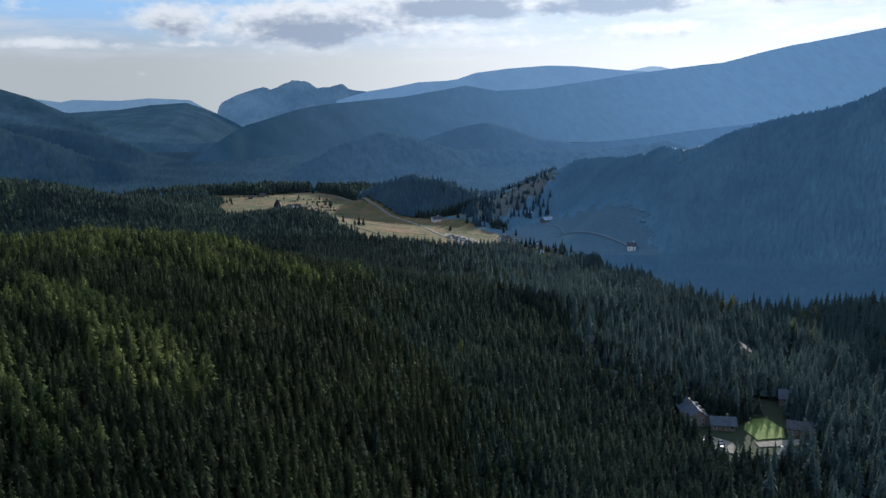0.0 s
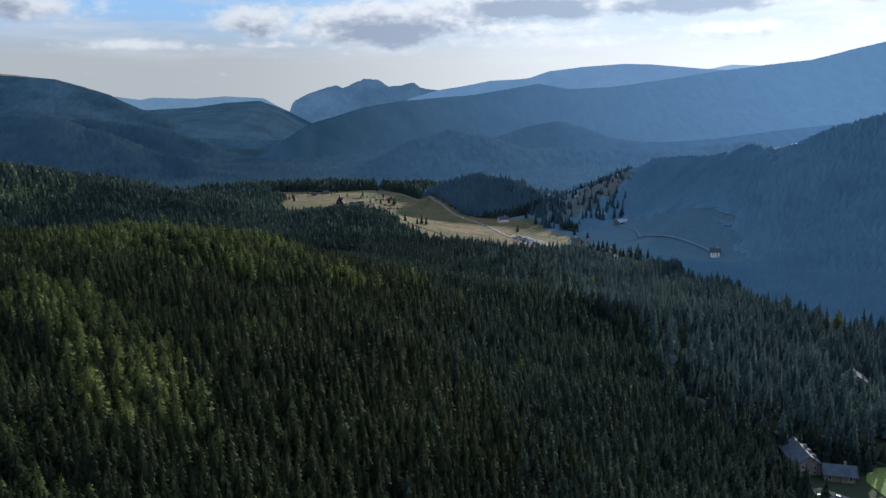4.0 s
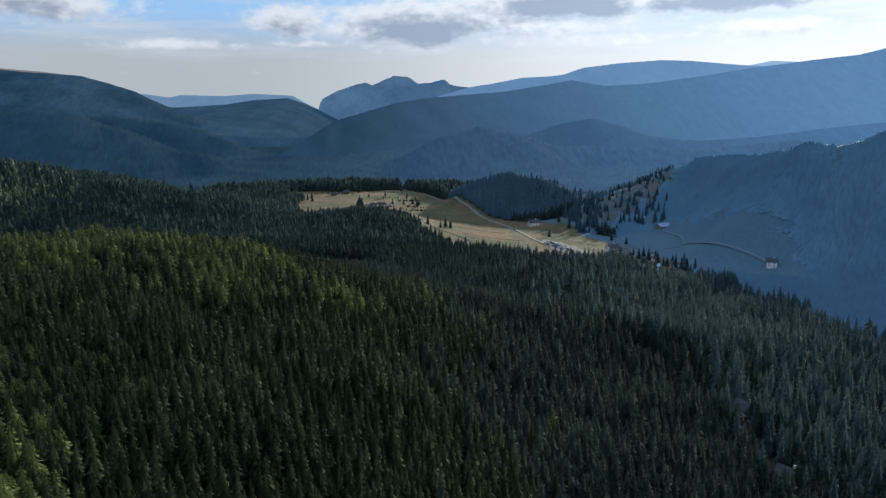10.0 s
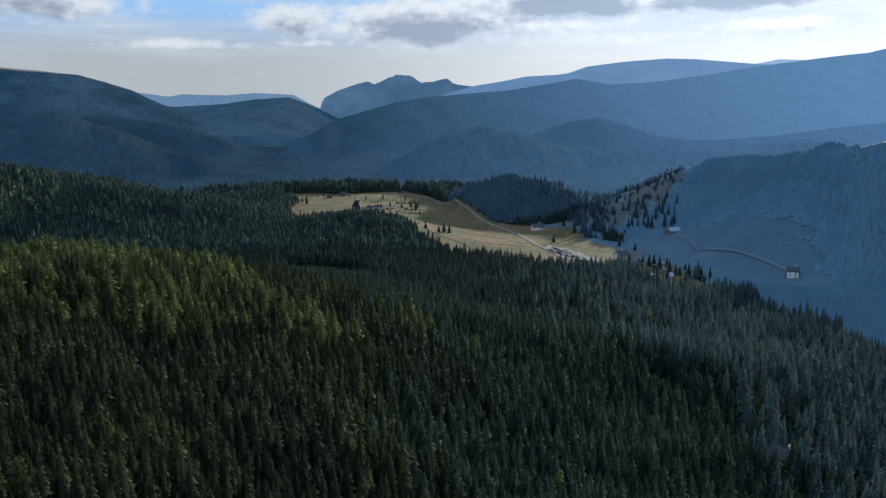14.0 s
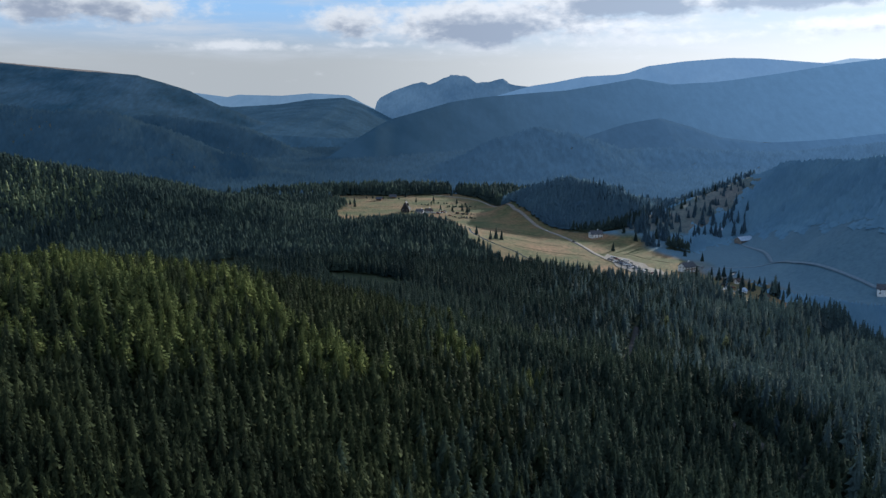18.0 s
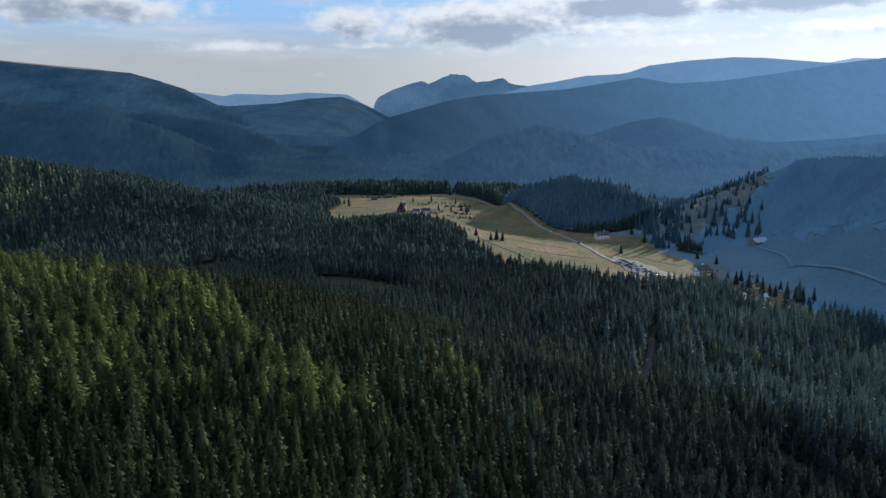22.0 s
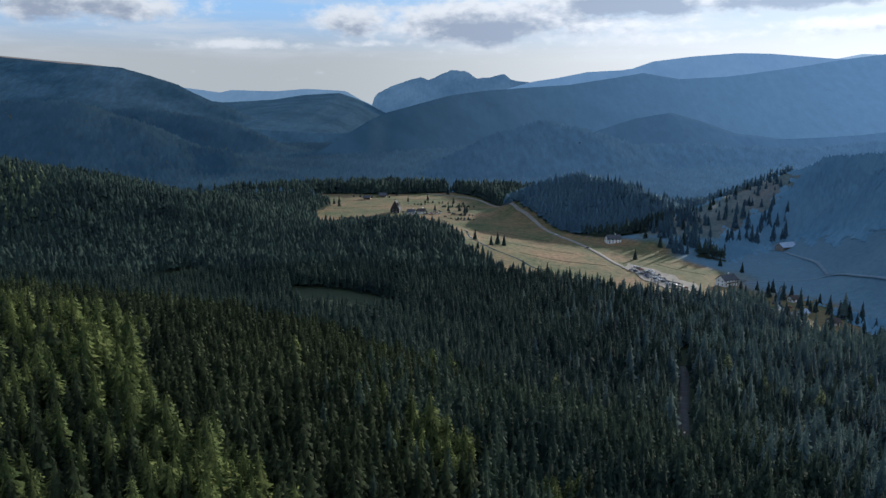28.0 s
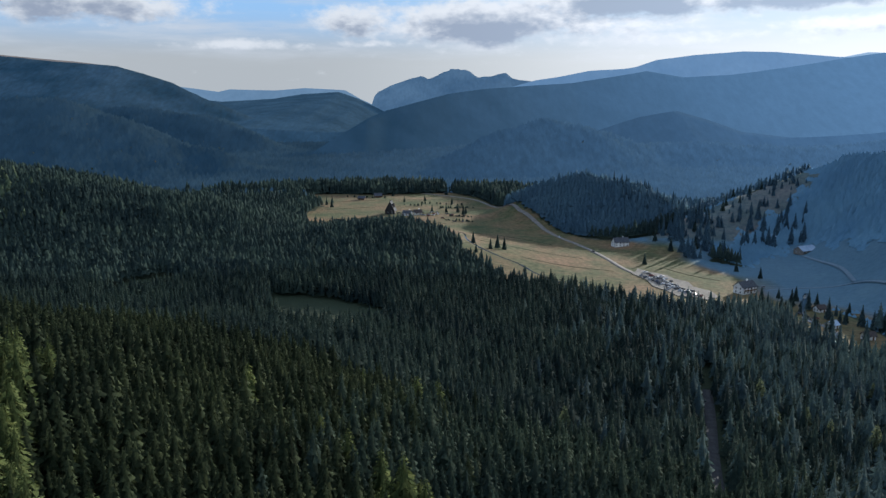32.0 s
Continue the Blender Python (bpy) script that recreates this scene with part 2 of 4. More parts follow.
def ground_mat():
    m, nt, n, l, bsdf = node_mat("ground_cover")
    at = n.new("ShaderNodeAttribute")
    at.attribute_name = "meadow"
    a, b, c = noise_node(n, l, 0.02, 6, 0.6), noise_node(n, l, 0.25, 5, 0.65), noise_node(n, l, 2.0, 3)
    grass = ramp(n, [(0.30, (0.050, 0.068, 0.030)), (0.43, (0.086, 0.088, 0.042)), (0.54, (0.128, 0.098, 0.052)), (0.66, (0.172, 0.110, 0.064))])
    l.new(a.outputs["Fac"], grass.inputs[0])
    tuft = ramp(n, [(0.3, (0.45, 0.5, 0.42)), (0.62, (1.15, 1.12, 1.1))])
    l.new(b.outputs["Fac"], tuft.inputs[0])
    field = mixed(n, l, 1.0, grass.outputs[0], tuft.outputs[0], "MULTIPLY")
    wood = ramp(n, [(0.35, (0.020, 0.030, 0.018)), (0.65, (0.036, 0.048, 0.026))])
    l.new(c.outputs["Fac"], wood.inputs[0])
    # blue of haze and shade over the east pasture, painted into its grass
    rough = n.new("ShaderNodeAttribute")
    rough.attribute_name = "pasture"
    hazed_grass = ramp(n, [(0.32, (0.066, 0.120, 0.162)), (0.55, (0.072, 0.128, 0.170)), (0.72, (0.082, 0.140, 0.178))])
    l.new(a.outputs["Fac"], hazed_grass.inputs[0])
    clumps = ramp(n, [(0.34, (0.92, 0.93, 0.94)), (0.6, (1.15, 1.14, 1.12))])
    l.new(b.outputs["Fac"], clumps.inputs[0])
    field = mixed(n, l, rough.outputs["Fac"], field, mixed(n, l, 1.0, hazed_grass.outputs[0], clumps.outputs[0], "MULTIPLY"))
    edge = n.new("ShaderNodeMapRange")
    edge.inputs["From Min"].default_value, edge.inputs["From Max"].default_value = 0.35, 0.6
    l.new(at.outputs["Fac"], edge.inputs["Value"])
    l.new(mixed(n, l, edge.outputs[0], wood.outputs[0], field), bsdf.inputs["Base Color"])
    bsdf.inputs["Roughness"].default_value = 0.95
    bsdf.inputs["Specular IOR Level"].default_value = 0.1
    bp = n.new("ShaderNodeBump")
    bp.inputs["Strength"].default_value, bp.inputs["Distance"].default_value = 0.6, 0.6
    l.new(b.outputs["Fac"], bp.inputs["Height"])
    l.new(bp.outputs[0], bsdf.inputs["Normal"])
    return m


GROUND = ground_mat()

# ---- the lie of the land ----
def segment_far(X, Y, p, q):
    """Distance of X, Y from the line p-q, and how far along it the nearest place lies."""
    d = np.subtract(q[:2], p[:2])
    s = np.clip(((X - p[0]) * d[0] + (Y - p[1]) * d[1]) / (d @ d), 0, 1)
    return np.hypot(X - p[0] - s * d[0], Y - p[1] - s * d[1]), s


def spur(X, Y, line, slope, crest):
    """A ridge along a line of x, y, z that falls off evenly on both sides from a rounded crest."""
    best = np.full(np.shape(X), -1e4)
    for p, q in zip(line, line[1:]):
        far, s = segment_far(X, Y, p, q)
        best = np.maximum(best, p[2] + s * (q[2] - p[2]) - slope * (np.sqrt(far**2 + crest**2) - crest))
    return best


RIDGES = [
    # line, slope, roundness of the crest
    ([(-90, 100, 103), (-90, 350, 113), (-100, 500, 116), (-90, 600, 102), (-55, 675, 80), (-15, 730, 60)], 0.36, 60),   # near hill
    ([(55, 604, 70), (130, 578, 63), (185, 555, 58), (240, 528, 53)], 0.32, 22),                                           # low spur above the forest road
    ([(-100, 540, 106), (-250, 640, 98), (-600, 720, 126)], 0.35, 60),                                                  # its shoulder to the west
    ([(-10, 1040, 44), (35, 1130, 56), (45, 1165, 52)], 0.26, 40),                                                      # hump before the meadow
    ([(-800, 1260, 170), (-341, 1250, 95), (-190, 1240, 66), (-85, 1240, 34)], 0.36, 50),                               # west hill
    ([(190, 1392, 52), (210, 1376, 66), (251, 1350, 82), (286, 1324, 75), (306, 1298, 66), (318, 1268, 55)], 0.62, 24),                                                    # wooded knoll
    ([(443, 1310, 74), (505, 1255, 112), (535, 1150, 120), (520, 945, 145), (612, 915, 172), (688, 800, 211), (1000, 700, 310)], 0.80, 10),   # east hill
    ([(300, 1190, 42), (357, 1235, 58), (417, 1270, 77), (470, 1275, 97)], 0.55, 18),                                  # open slope above the inn
    ([(-1300, 2420, 250), (-944, 2420, 160), (-648, 2420, 164), (-456, 2380, 124), (-360, 2330, 92), (-280, 2280, 60)], 0.55, 50),
    ([(-1200, 1850, 250), (-665, 1850, 166), (-570, 1850, 171), (-497, 1850, 151), (-424, 1850, 118), (-317, 1830, 85), (-220, 1800, 52)], 0.55, 40),
    ([(88, 1960, 44), (176, 1980, 90), (227, 2000, 116), (289, 2000, 132), (340, 2000, 123), (404, 2020, 102), (500, 2060, 82), (700, 2100, 80), (1100, 2100, 110)], 0.55, 40),
]


def land(X, Y):
    """Height of the ground."""
    X, Y = np.asarray(X, float), np.asarray(Y, float)
    floor = 34 + 0.022 * np.clip(Y - 1000, 0, 500) + 0.04 * np.clip(980 - Y, 0, 480) - 0.01 * np.clip(X, 0, 500)
    floor = floor + 0.03 * np.clip(Y - 1750, 0, 1200)
    k = 7.0
    heights = [floor] + [spur(X, Y, *r) for r in RIDGES]
    top = np.maximum.reduce(heights)
    z = top + k * np.log(sum(np.exp((h - top) / k) for h in heights))
    wild = np.clip((z - floor) / 40, 0, 1)
    rough = 4.0 * np.sin(X / 61 + 1.3 * np.sin(Y / 83)) * np.sin(Y / 72 + 0.9) + 2.0 * np.sin(X / 27 + Y / 39) * np.sin(Y / 23 - X / 51)
    big = np.clip((Y - 1500) / 800, 0, 1) * 22 * np.sin(X / 170 + 2.0 * np.sin(Y / 260)) * np.sin(Y / 210 + 0.4)
    return z + wild * (rough + big)


def inside(X, Y, ring):
    hit = np.zeros(np.shape(X), bool)
    for (ax, ay), (bx, by) in zip(ring, ring[1:] + ring[:1]):
        with np.errstate(divide="ignore", invalid="ignore"):
            cross = ax + (Y - ay) * (bx - ax) / ((by - ay) or 1e-9)
        hit ^= ((ay > Y) != (by > Y)) & (X < cross)
    return hit


MEADOW = [(-52, 1228), (-20, 1238), (20, 1226), (58, 1205), (88, 1130), (103, 1062), (127, 1012), (182, 990), (212, 945), (248, 928), (286, 922), (286, 885), (280, 835), (288, 795), (318, 800),
          (334, 850), (338, 900), (345, 940), (350, 960), (405, 975), (425, 1030), (428, 1110), (432, 1150), (405, 1160), (372, 1125), (338, 1090), (318, 1115), (330, 1160), (372, 1195),
          (430, 1235), (475, 1262), (470, 1288), (430, 1300), (360, 1270), (300, 1208), (262, 1206), (232, 1218), (210, 1244), (195, 1290), (175, 1370), (154, 1460), (138, 1540), (103, 1605),
          (40, 1580), (0, 1562), (-65, 1575), (-105, 1560), (-90, 1480), (-62, 1440), (-78, 1340), (-60, 1280)]
CLEARINGS = [[(318, 1335), (352, 1300), (385, 1292), (392, 1310), (378, 1335), (340, 1362)], [(-40, 965), (-30, 925), (-14, 874), (24, 866), (52, 892), (40, 928), (2, 956)],
             [(-164, 972), (-124, 980), (-110, 1038), (-140, 1040), (-160, 1022)], [(216, 326), (229, 337), (238, 338), (241, 320), (240, 294), (214, 291), (208, 300)],
             [(184, 305), (212, 298), (216, 312), (214, 340), (193, 348)], [(182, 302), (184, 286), (200, 280), (216, 282), (226, 298), (212, 301)], [(233, 337), (246, 364), (257, 358), (244, 328)], [(508, 925), (545, 930), (550, 962), (512, 958)], [(346, 985), (350, 890), (385, 832), (425, 815), (444, 880), (436, 960), (428, 1040), (405, 1000)]]
ROAD = [(200, 290), (184, 350), (180, 390), (184, 409), (198, 466), (178, 540), (152, 612), (153, 632), (168, 680), (182, 722), (195, 765), (225, 850), (256, 950), (264, 1008), (243, 1047), (231, 1080), (228, 1116), (216, 1180), (199, 1229), (179, 1322), (156, 1427), (133, 1520), (103, 1554), (60, 1590)]
TRACK = [(322, 1008), (345, 1016), (363, 1018), (387, 1005), (390, 985), (388, 960), (400, 900), (411, 860)]
SPURTRACK = [(387, 1005), (394, 1029), (402, 1063), (405, 1130)]
STREAM = [(60, 1330), (84, 1240), (90, 1221), (99, 1226), (106, 1209), (104, 1168), (112, 1120), (132, 1091), (141, 1083), (149, 1068), (155, 1048), (190, 1000)]
BROOK = [(350, 1000), (322, 950), (309, 911), (311, 900), (312, 888), (309, 872), (290, 845)]
HOUSES = [(200, 464, 7), (187, 402, 6), (304, 1004, 14), (252, 1178, 13), (412, 1140, 15), (400, 1187, 7), (411, 853, 9), (25, 1378, 14), (44, 1366, 9), (56, 1372, 9), (39, 1319, 6), (40, 1276, 6), (1, 1530, 8), (-19, 1501, 7),
          (276, 420, 8), (200, 341, 9), (207, 329, 7), (240, 316, 8), (210, 286, 9), (259, 351, 6.5), (330, 939, 7), (314, 890, 6), (320, 862, 6)]


def line_far(X, Y, line):
    return np.minimum.reduce([segment_far(X, Y, p, q)[0] for p, q in zip(line, line[1:])])


def open_land(X, Y):
    hit = inside(X, Y, MEADOW)
    for ring in CLEARINGS:
        hit |= inside(X, Y, ring)
    return hit


def graded(a, b, fine, lo, hi, grow=1.12, most=90):
    """Steps from a to b that are fine between lo and hi and widen outside."""
    v, out, step = hi, [], fine
    mid = list(np.arange(lo, hi, fine))
    while v < b:
        out.append(v)
        step = min(step * grow, most)
        v += step
    v, step, pre = lo, fine, []
    while v > a:
        step = min(step * grow, most)
        v -= step
        pre.append(v)
    return np.array(pre[::-1] + mid + out + [b])


def sheet(name, X, Y, Z, mat, **masks):
    """One sheet over a grid of places."""
    r, c = X.shape
    i = np.arange(r * c).reshape(r, c)
    quads = np.stack([i[:-1, :-1], i[:-1, 1:], i[1:, 1:], i[1:, :-1]], -1).reshape(-1, 4)
    me = bpy.data.meshes.new(name)
    me.from_pydata(np.stack([X, Y, Z], -1).reshape(-1, 3).tolist(), [], quads.tolist())
    me.materials.append(mat)
    me.shade_smooth()
    for key, values in masks.items():
        at = me.attributes.new(key, "FLOAT", "POINT")
        at.data.foreach_set("value", values.astype(np.float32).ravel())
    return new(name, me)


gx = graded(-4200, 4200, 6, -160, 470)
gy = graded(-2500, 4400, 6, 280, 1620)
GX, GY = np.meshgrid(gx, gy)
# glades in the hollow keep the forest-floor colour, dark for their shade
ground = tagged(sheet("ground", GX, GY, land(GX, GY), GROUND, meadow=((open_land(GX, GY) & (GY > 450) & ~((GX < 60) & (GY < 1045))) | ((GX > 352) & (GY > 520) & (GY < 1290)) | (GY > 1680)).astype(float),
                      # pasture marks the ground that takes the painted blue haze
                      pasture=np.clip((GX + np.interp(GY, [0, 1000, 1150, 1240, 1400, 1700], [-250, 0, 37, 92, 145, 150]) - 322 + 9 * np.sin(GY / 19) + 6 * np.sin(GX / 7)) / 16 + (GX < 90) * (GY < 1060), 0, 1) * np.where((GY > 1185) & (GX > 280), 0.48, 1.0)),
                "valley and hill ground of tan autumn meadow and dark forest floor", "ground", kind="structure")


# ---- far ranges ----
def jag(u, seed):
    return sum(math.sin(u * f + seed * p) / w for f, p, w in ((0.011, 1.0, 1.0), (0.027, 2.3, 2.2), (0.061, 4.1, 4.5), (0.14, 0.7, 9.0), (0.31, 1.9, 16.0)))


def range_mesh(name, skyline, depth, drop, rough, mat, label, seed, rocky=0.0):
    """A mountain range: the crest runs along x, y, z, and its near side comes down in folds."""
    xs = np.arange(skyline[0][0], skyline[-1][0], 11.0)
    line = np.array(skyline, float)
    crest_y, crest_z = np.interp(xs, line[:, 0], line[:, 1]), np.interp(xs, line[:, 0], line[:, 2])
    v = np.linspace(-0.25, 1, 26)
    X, V = np.meshgrid(xs, v)
    fold = np.vectorize(jag)(X + 120 * V, seed) * rough
    crag = np.vectorize(jag)(X * 3.1 + 60 * V, seed + 2) * rocky * np.clip((crest_z - 300) / 60, 0, 1)
    Z = crest_z - np.abs(V) ** 0.9 * drop + fold * (0.12 + np.minimum(np.abs(V) * 2.2, 1)) + crag
    Y = crest_y - V * depth + fold * 1.5
    return tagged(sheet(name, X, Y, Z, mat), label, "mountain", kind="structure")


# haze tones painted as emission, one for each hill
HAZE_FAR = haze_glow("far_range_air", (0.125, 0.205, 0.300), (0.150, 0.235, 0.335))
HAZE_PALE = haze_glow("palest_range_air", (0.30, 0.42, 0.56), (0.33, 0.45, 0.58))
# sunlight on the bald rim, painted as an ochre glow
SUNLIT_BALD = haze_glow("bald_rim_sunlight_glow", (0.16, 0.15, 0.15), (0.24, 0.19, 0.16))
HAZE_GORGE = haze_glow("gorge_hill_air", (0.013, 0.036, 0.068), (0.029, 0.064, 0.108), grain=0.2)
HAZE_PEAK = haze_glow("peak_air", (0.050, 0.100, 0.172), (0.082, 0.146, 0.228), grain=0.12)
HAZE_EAST = haze_glow("east_range_air", (0.102, 0.190, 0.315), (0.132, 0.225, 0.350), (0.175, 0.285, 0.440), (600, 2400))
HAZE_WEST = haze_glow("west_hill_air", (0.008, 0.028, 0.055), (0.024, 0.053, 0.092), grain=0.3)
HAZE_SPUR = haze_glow("spur_air", (0.014, 0.038, 0.070), (0.023, 0.053, 0.094), (0.132, 0.246, 0.400), (0, 1750), (0.010, 0.014, 0.014), grain=0.07)
HAZE_BACK = haze_glow("back_hill_haze_glow", (0.007, 0.022, 0.045), (0.018, 0.040, 0.068), (0.068, 0.134, 0.228), (-200, 900), (0.012, 0.018, 0.018), grain=0.2)
HAZE_FRONT = haze_glow("front_spur_air", (0.022, 0.049, 0.088), (0.032, 0.065, 0.112), (0.090, 0.178, 0.310), (250, 1500), grain=0.09)
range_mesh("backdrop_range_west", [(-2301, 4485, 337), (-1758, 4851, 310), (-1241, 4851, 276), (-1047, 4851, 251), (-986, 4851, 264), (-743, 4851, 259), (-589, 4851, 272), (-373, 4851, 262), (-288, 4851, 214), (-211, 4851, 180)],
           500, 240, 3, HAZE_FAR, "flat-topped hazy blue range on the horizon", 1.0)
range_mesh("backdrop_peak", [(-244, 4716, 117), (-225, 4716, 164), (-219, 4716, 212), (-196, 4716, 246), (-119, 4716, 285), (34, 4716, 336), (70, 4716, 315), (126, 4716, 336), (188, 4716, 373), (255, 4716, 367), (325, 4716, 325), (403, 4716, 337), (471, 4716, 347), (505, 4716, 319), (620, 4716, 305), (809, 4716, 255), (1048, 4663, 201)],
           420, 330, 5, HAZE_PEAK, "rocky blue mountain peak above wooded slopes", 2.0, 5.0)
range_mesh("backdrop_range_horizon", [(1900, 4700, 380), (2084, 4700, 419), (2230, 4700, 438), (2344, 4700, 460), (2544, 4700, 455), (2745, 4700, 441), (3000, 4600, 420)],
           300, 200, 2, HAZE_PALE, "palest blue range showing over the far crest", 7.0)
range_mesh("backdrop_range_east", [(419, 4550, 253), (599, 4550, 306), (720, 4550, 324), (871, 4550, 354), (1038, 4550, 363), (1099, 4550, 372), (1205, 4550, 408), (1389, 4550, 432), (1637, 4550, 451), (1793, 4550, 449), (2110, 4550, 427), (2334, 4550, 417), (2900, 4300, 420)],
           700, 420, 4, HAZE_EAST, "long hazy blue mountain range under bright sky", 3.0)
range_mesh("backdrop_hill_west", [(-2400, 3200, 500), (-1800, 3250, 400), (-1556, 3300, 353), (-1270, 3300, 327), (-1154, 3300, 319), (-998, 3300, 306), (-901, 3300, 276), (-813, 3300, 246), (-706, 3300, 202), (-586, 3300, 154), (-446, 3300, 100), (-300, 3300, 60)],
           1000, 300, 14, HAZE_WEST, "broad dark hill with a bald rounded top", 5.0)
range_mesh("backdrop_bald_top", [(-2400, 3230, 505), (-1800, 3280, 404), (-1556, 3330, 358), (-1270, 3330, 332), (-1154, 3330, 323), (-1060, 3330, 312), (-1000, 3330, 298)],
           60, 40, 1, SUNLIT_BALD, "ochre grass on the hill's bald rim, its sunlight painted as glow", 5.0)
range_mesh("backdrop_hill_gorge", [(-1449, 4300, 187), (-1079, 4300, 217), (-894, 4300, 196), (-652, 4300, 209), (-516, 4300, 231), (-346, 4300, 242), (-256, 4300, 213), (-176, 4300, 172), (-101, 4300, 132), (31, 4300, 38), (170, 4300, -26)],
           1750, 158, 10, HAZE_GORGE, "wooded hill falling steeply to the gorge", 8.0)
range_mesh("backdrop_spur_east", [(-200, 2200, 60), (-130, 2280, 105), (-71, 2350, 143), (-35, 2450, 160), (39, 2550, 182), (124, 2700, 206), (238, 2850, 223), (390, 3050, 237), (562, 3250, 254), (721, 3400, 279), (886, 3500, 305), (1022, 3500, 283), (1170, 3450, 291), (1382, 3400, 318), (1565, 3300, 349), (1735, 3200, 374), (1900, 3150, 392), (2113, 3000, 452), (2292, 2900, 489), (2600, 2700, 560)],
           600, 300, 7, HAZE_SPUR, "long wooded spur, blue with painted haze", 4.0)
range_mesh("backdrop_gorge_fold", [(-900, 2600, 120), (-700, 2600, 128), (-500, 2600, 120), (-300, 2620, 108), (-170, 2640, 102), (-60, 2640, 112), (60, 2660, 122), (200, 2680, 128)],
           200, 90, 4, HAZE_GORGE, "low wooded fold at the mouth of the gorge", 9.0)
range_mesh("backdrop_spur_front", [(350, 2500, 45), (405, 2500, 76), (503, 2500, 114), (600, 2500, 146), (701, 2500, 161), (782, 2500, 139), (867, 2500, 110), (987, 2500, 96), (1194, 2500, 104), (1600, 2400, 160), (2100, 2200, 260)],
           500, 200, 6, HAZE_FRONT, "lower wooded fold of the spur, blue with painted haze", 6.0)

# ---- trees ----
rng = np.random.default_rng(7)


def conifer(tiers, points, seed, wide=1.0, bare=0.1, power=0.8, gap=0.45):
    """Vertices and triangles of a conifer one unit high: ragged drooping whorls of branches, one over the other, shorter to the top."""
    r = np.random.default_rng(seed)
    verts, tris = [], []
    for k in range(tiers):
        s = k / tiers
        low, high = bare + (1 - bare) * s, min(1.02, bare + (1 - bare) * (s + 1.55 / tiers))
        radius = wide * (0.118 * (1 - s) ** power + 0.010)
        off = r.uniform(-0.1, 0.1, 2) * radius
        tilt = r.uniform(-0.25, 0.25, 2)
        base, turn = len(verts), r.uniform(0, 7)
        verts.append((off[0] * 0.5, off[1] * 0.5, high))
        for j in range(2 * points):
            a = turn + math.pi * (j + r.uniform(-0.3, 0.3)) / points
            rad = radius * (r.uniform(0.8, 1.3) if j % 2 == 0 else gap * r.uniform(0.75, 1.25))
            x, y = rad * math.cos(a), rad * math.sin(a)
            z = low + tilt[0] * x + tilt[1] * y + (r.uniform(-0.03, 0.0) if j % 2 == 0 else r.uniform(0.02, 0.05))
            verts.append((off[0] + x, off[1] + y, z))
        for j in range(2 * points):
            tris.append((base, base + 1 + j, base + 1 + (j + 1) % (2 * points)))
    return np.array(verts), np.array(tris)


def shaggy(branches, seed, wide=1.0, bare=0.1, power=0.85, droop=0.25, broad=0.42, ragged=0.25):
    """A conifer one unit high: an inner cone and many separate boughs, each a flap that hangs from the trunk outwards."""
    r = np.random.default_rng(seed)
    verts, tris = [(0.0, 0.0, 0.99)], []
    for j in range(5):
        verts.append((0.076 * wide * math.cos(j * 1.257), 0.076 * wide * math.sin(j * 1.257), bare))
        tris.append((0, 1 + j, 1 + (j + 1) % 5))
    for k in range(branches):
        s = ((k + r.uniform(0, 1)) / branches) ** 1.25
        rad = wide * (0.118 * (1 - s) ** power + 0.008)
        h = bare + (1 - bare) * s
        a = 2.4 * k + r.uniform(-0.4, 0.4)
        n = len(verts)
        verts.append((0.42 * rad * math.cos(a), 0.42 * rad * math.sin(a), min(1.02, h + rad * r.uniform(0.3, 0.7))))
        for side in (-1, 1):
            g = a + side * broad * r.uniform(0.7, 1.3)
            q = rad * r.uniform(1 - ragged, 1 + ragged)
            verts.append((q * math.cos(g), q * math.sin(g), h - droop * q + r.uniform(-0.25, 0.25) * rad))
        tris.append((n, n + 1, n + 2))
    return np.array(verts), np.array(tris)


def scatter(x0, x1, y0, y1, step, keep):
    """Places on a jittered grid for which keep(x, y) holds."""
    X, Y = np.meshgrid(np.arange(x0, x1, step), np.arange(y0, y1, step))
    X = X + 0.5 * step * (np.arange(X.shape[0]) % 2)[:, None]
    X, Y = X + rng.uniform(-0.42, 0.42, X.shape) * step, Y + rng.uniform(-0.42, 0.42, X.shape) * step
    ok = keep(X, Y)
    return X[ok], Y[ok]


def soft_normals(me, normals):
    """Crowns take the light as rounded masses of needles, not as facets."""
    at = me.attributes.new("custom_normal", "FLOAT_VECTOR", "POINT")
    at.data.foreach_set("vector", np.ascontiguousarray(normals, np.float32).ravel())


def crown_normals(v, spread, up):
    """The way that a crown's surface faces at its vertices: outwards from the trunk by spread, and upwards."""
    far = np.hypot(v[:, 0], v[:, 1])[:, None] + 1e-6
    n = np.c_[spread * v[:, :2] / far, np.full(len(v), up)]
    return n / np.linalg.norm(n, axis=1)[:, None]


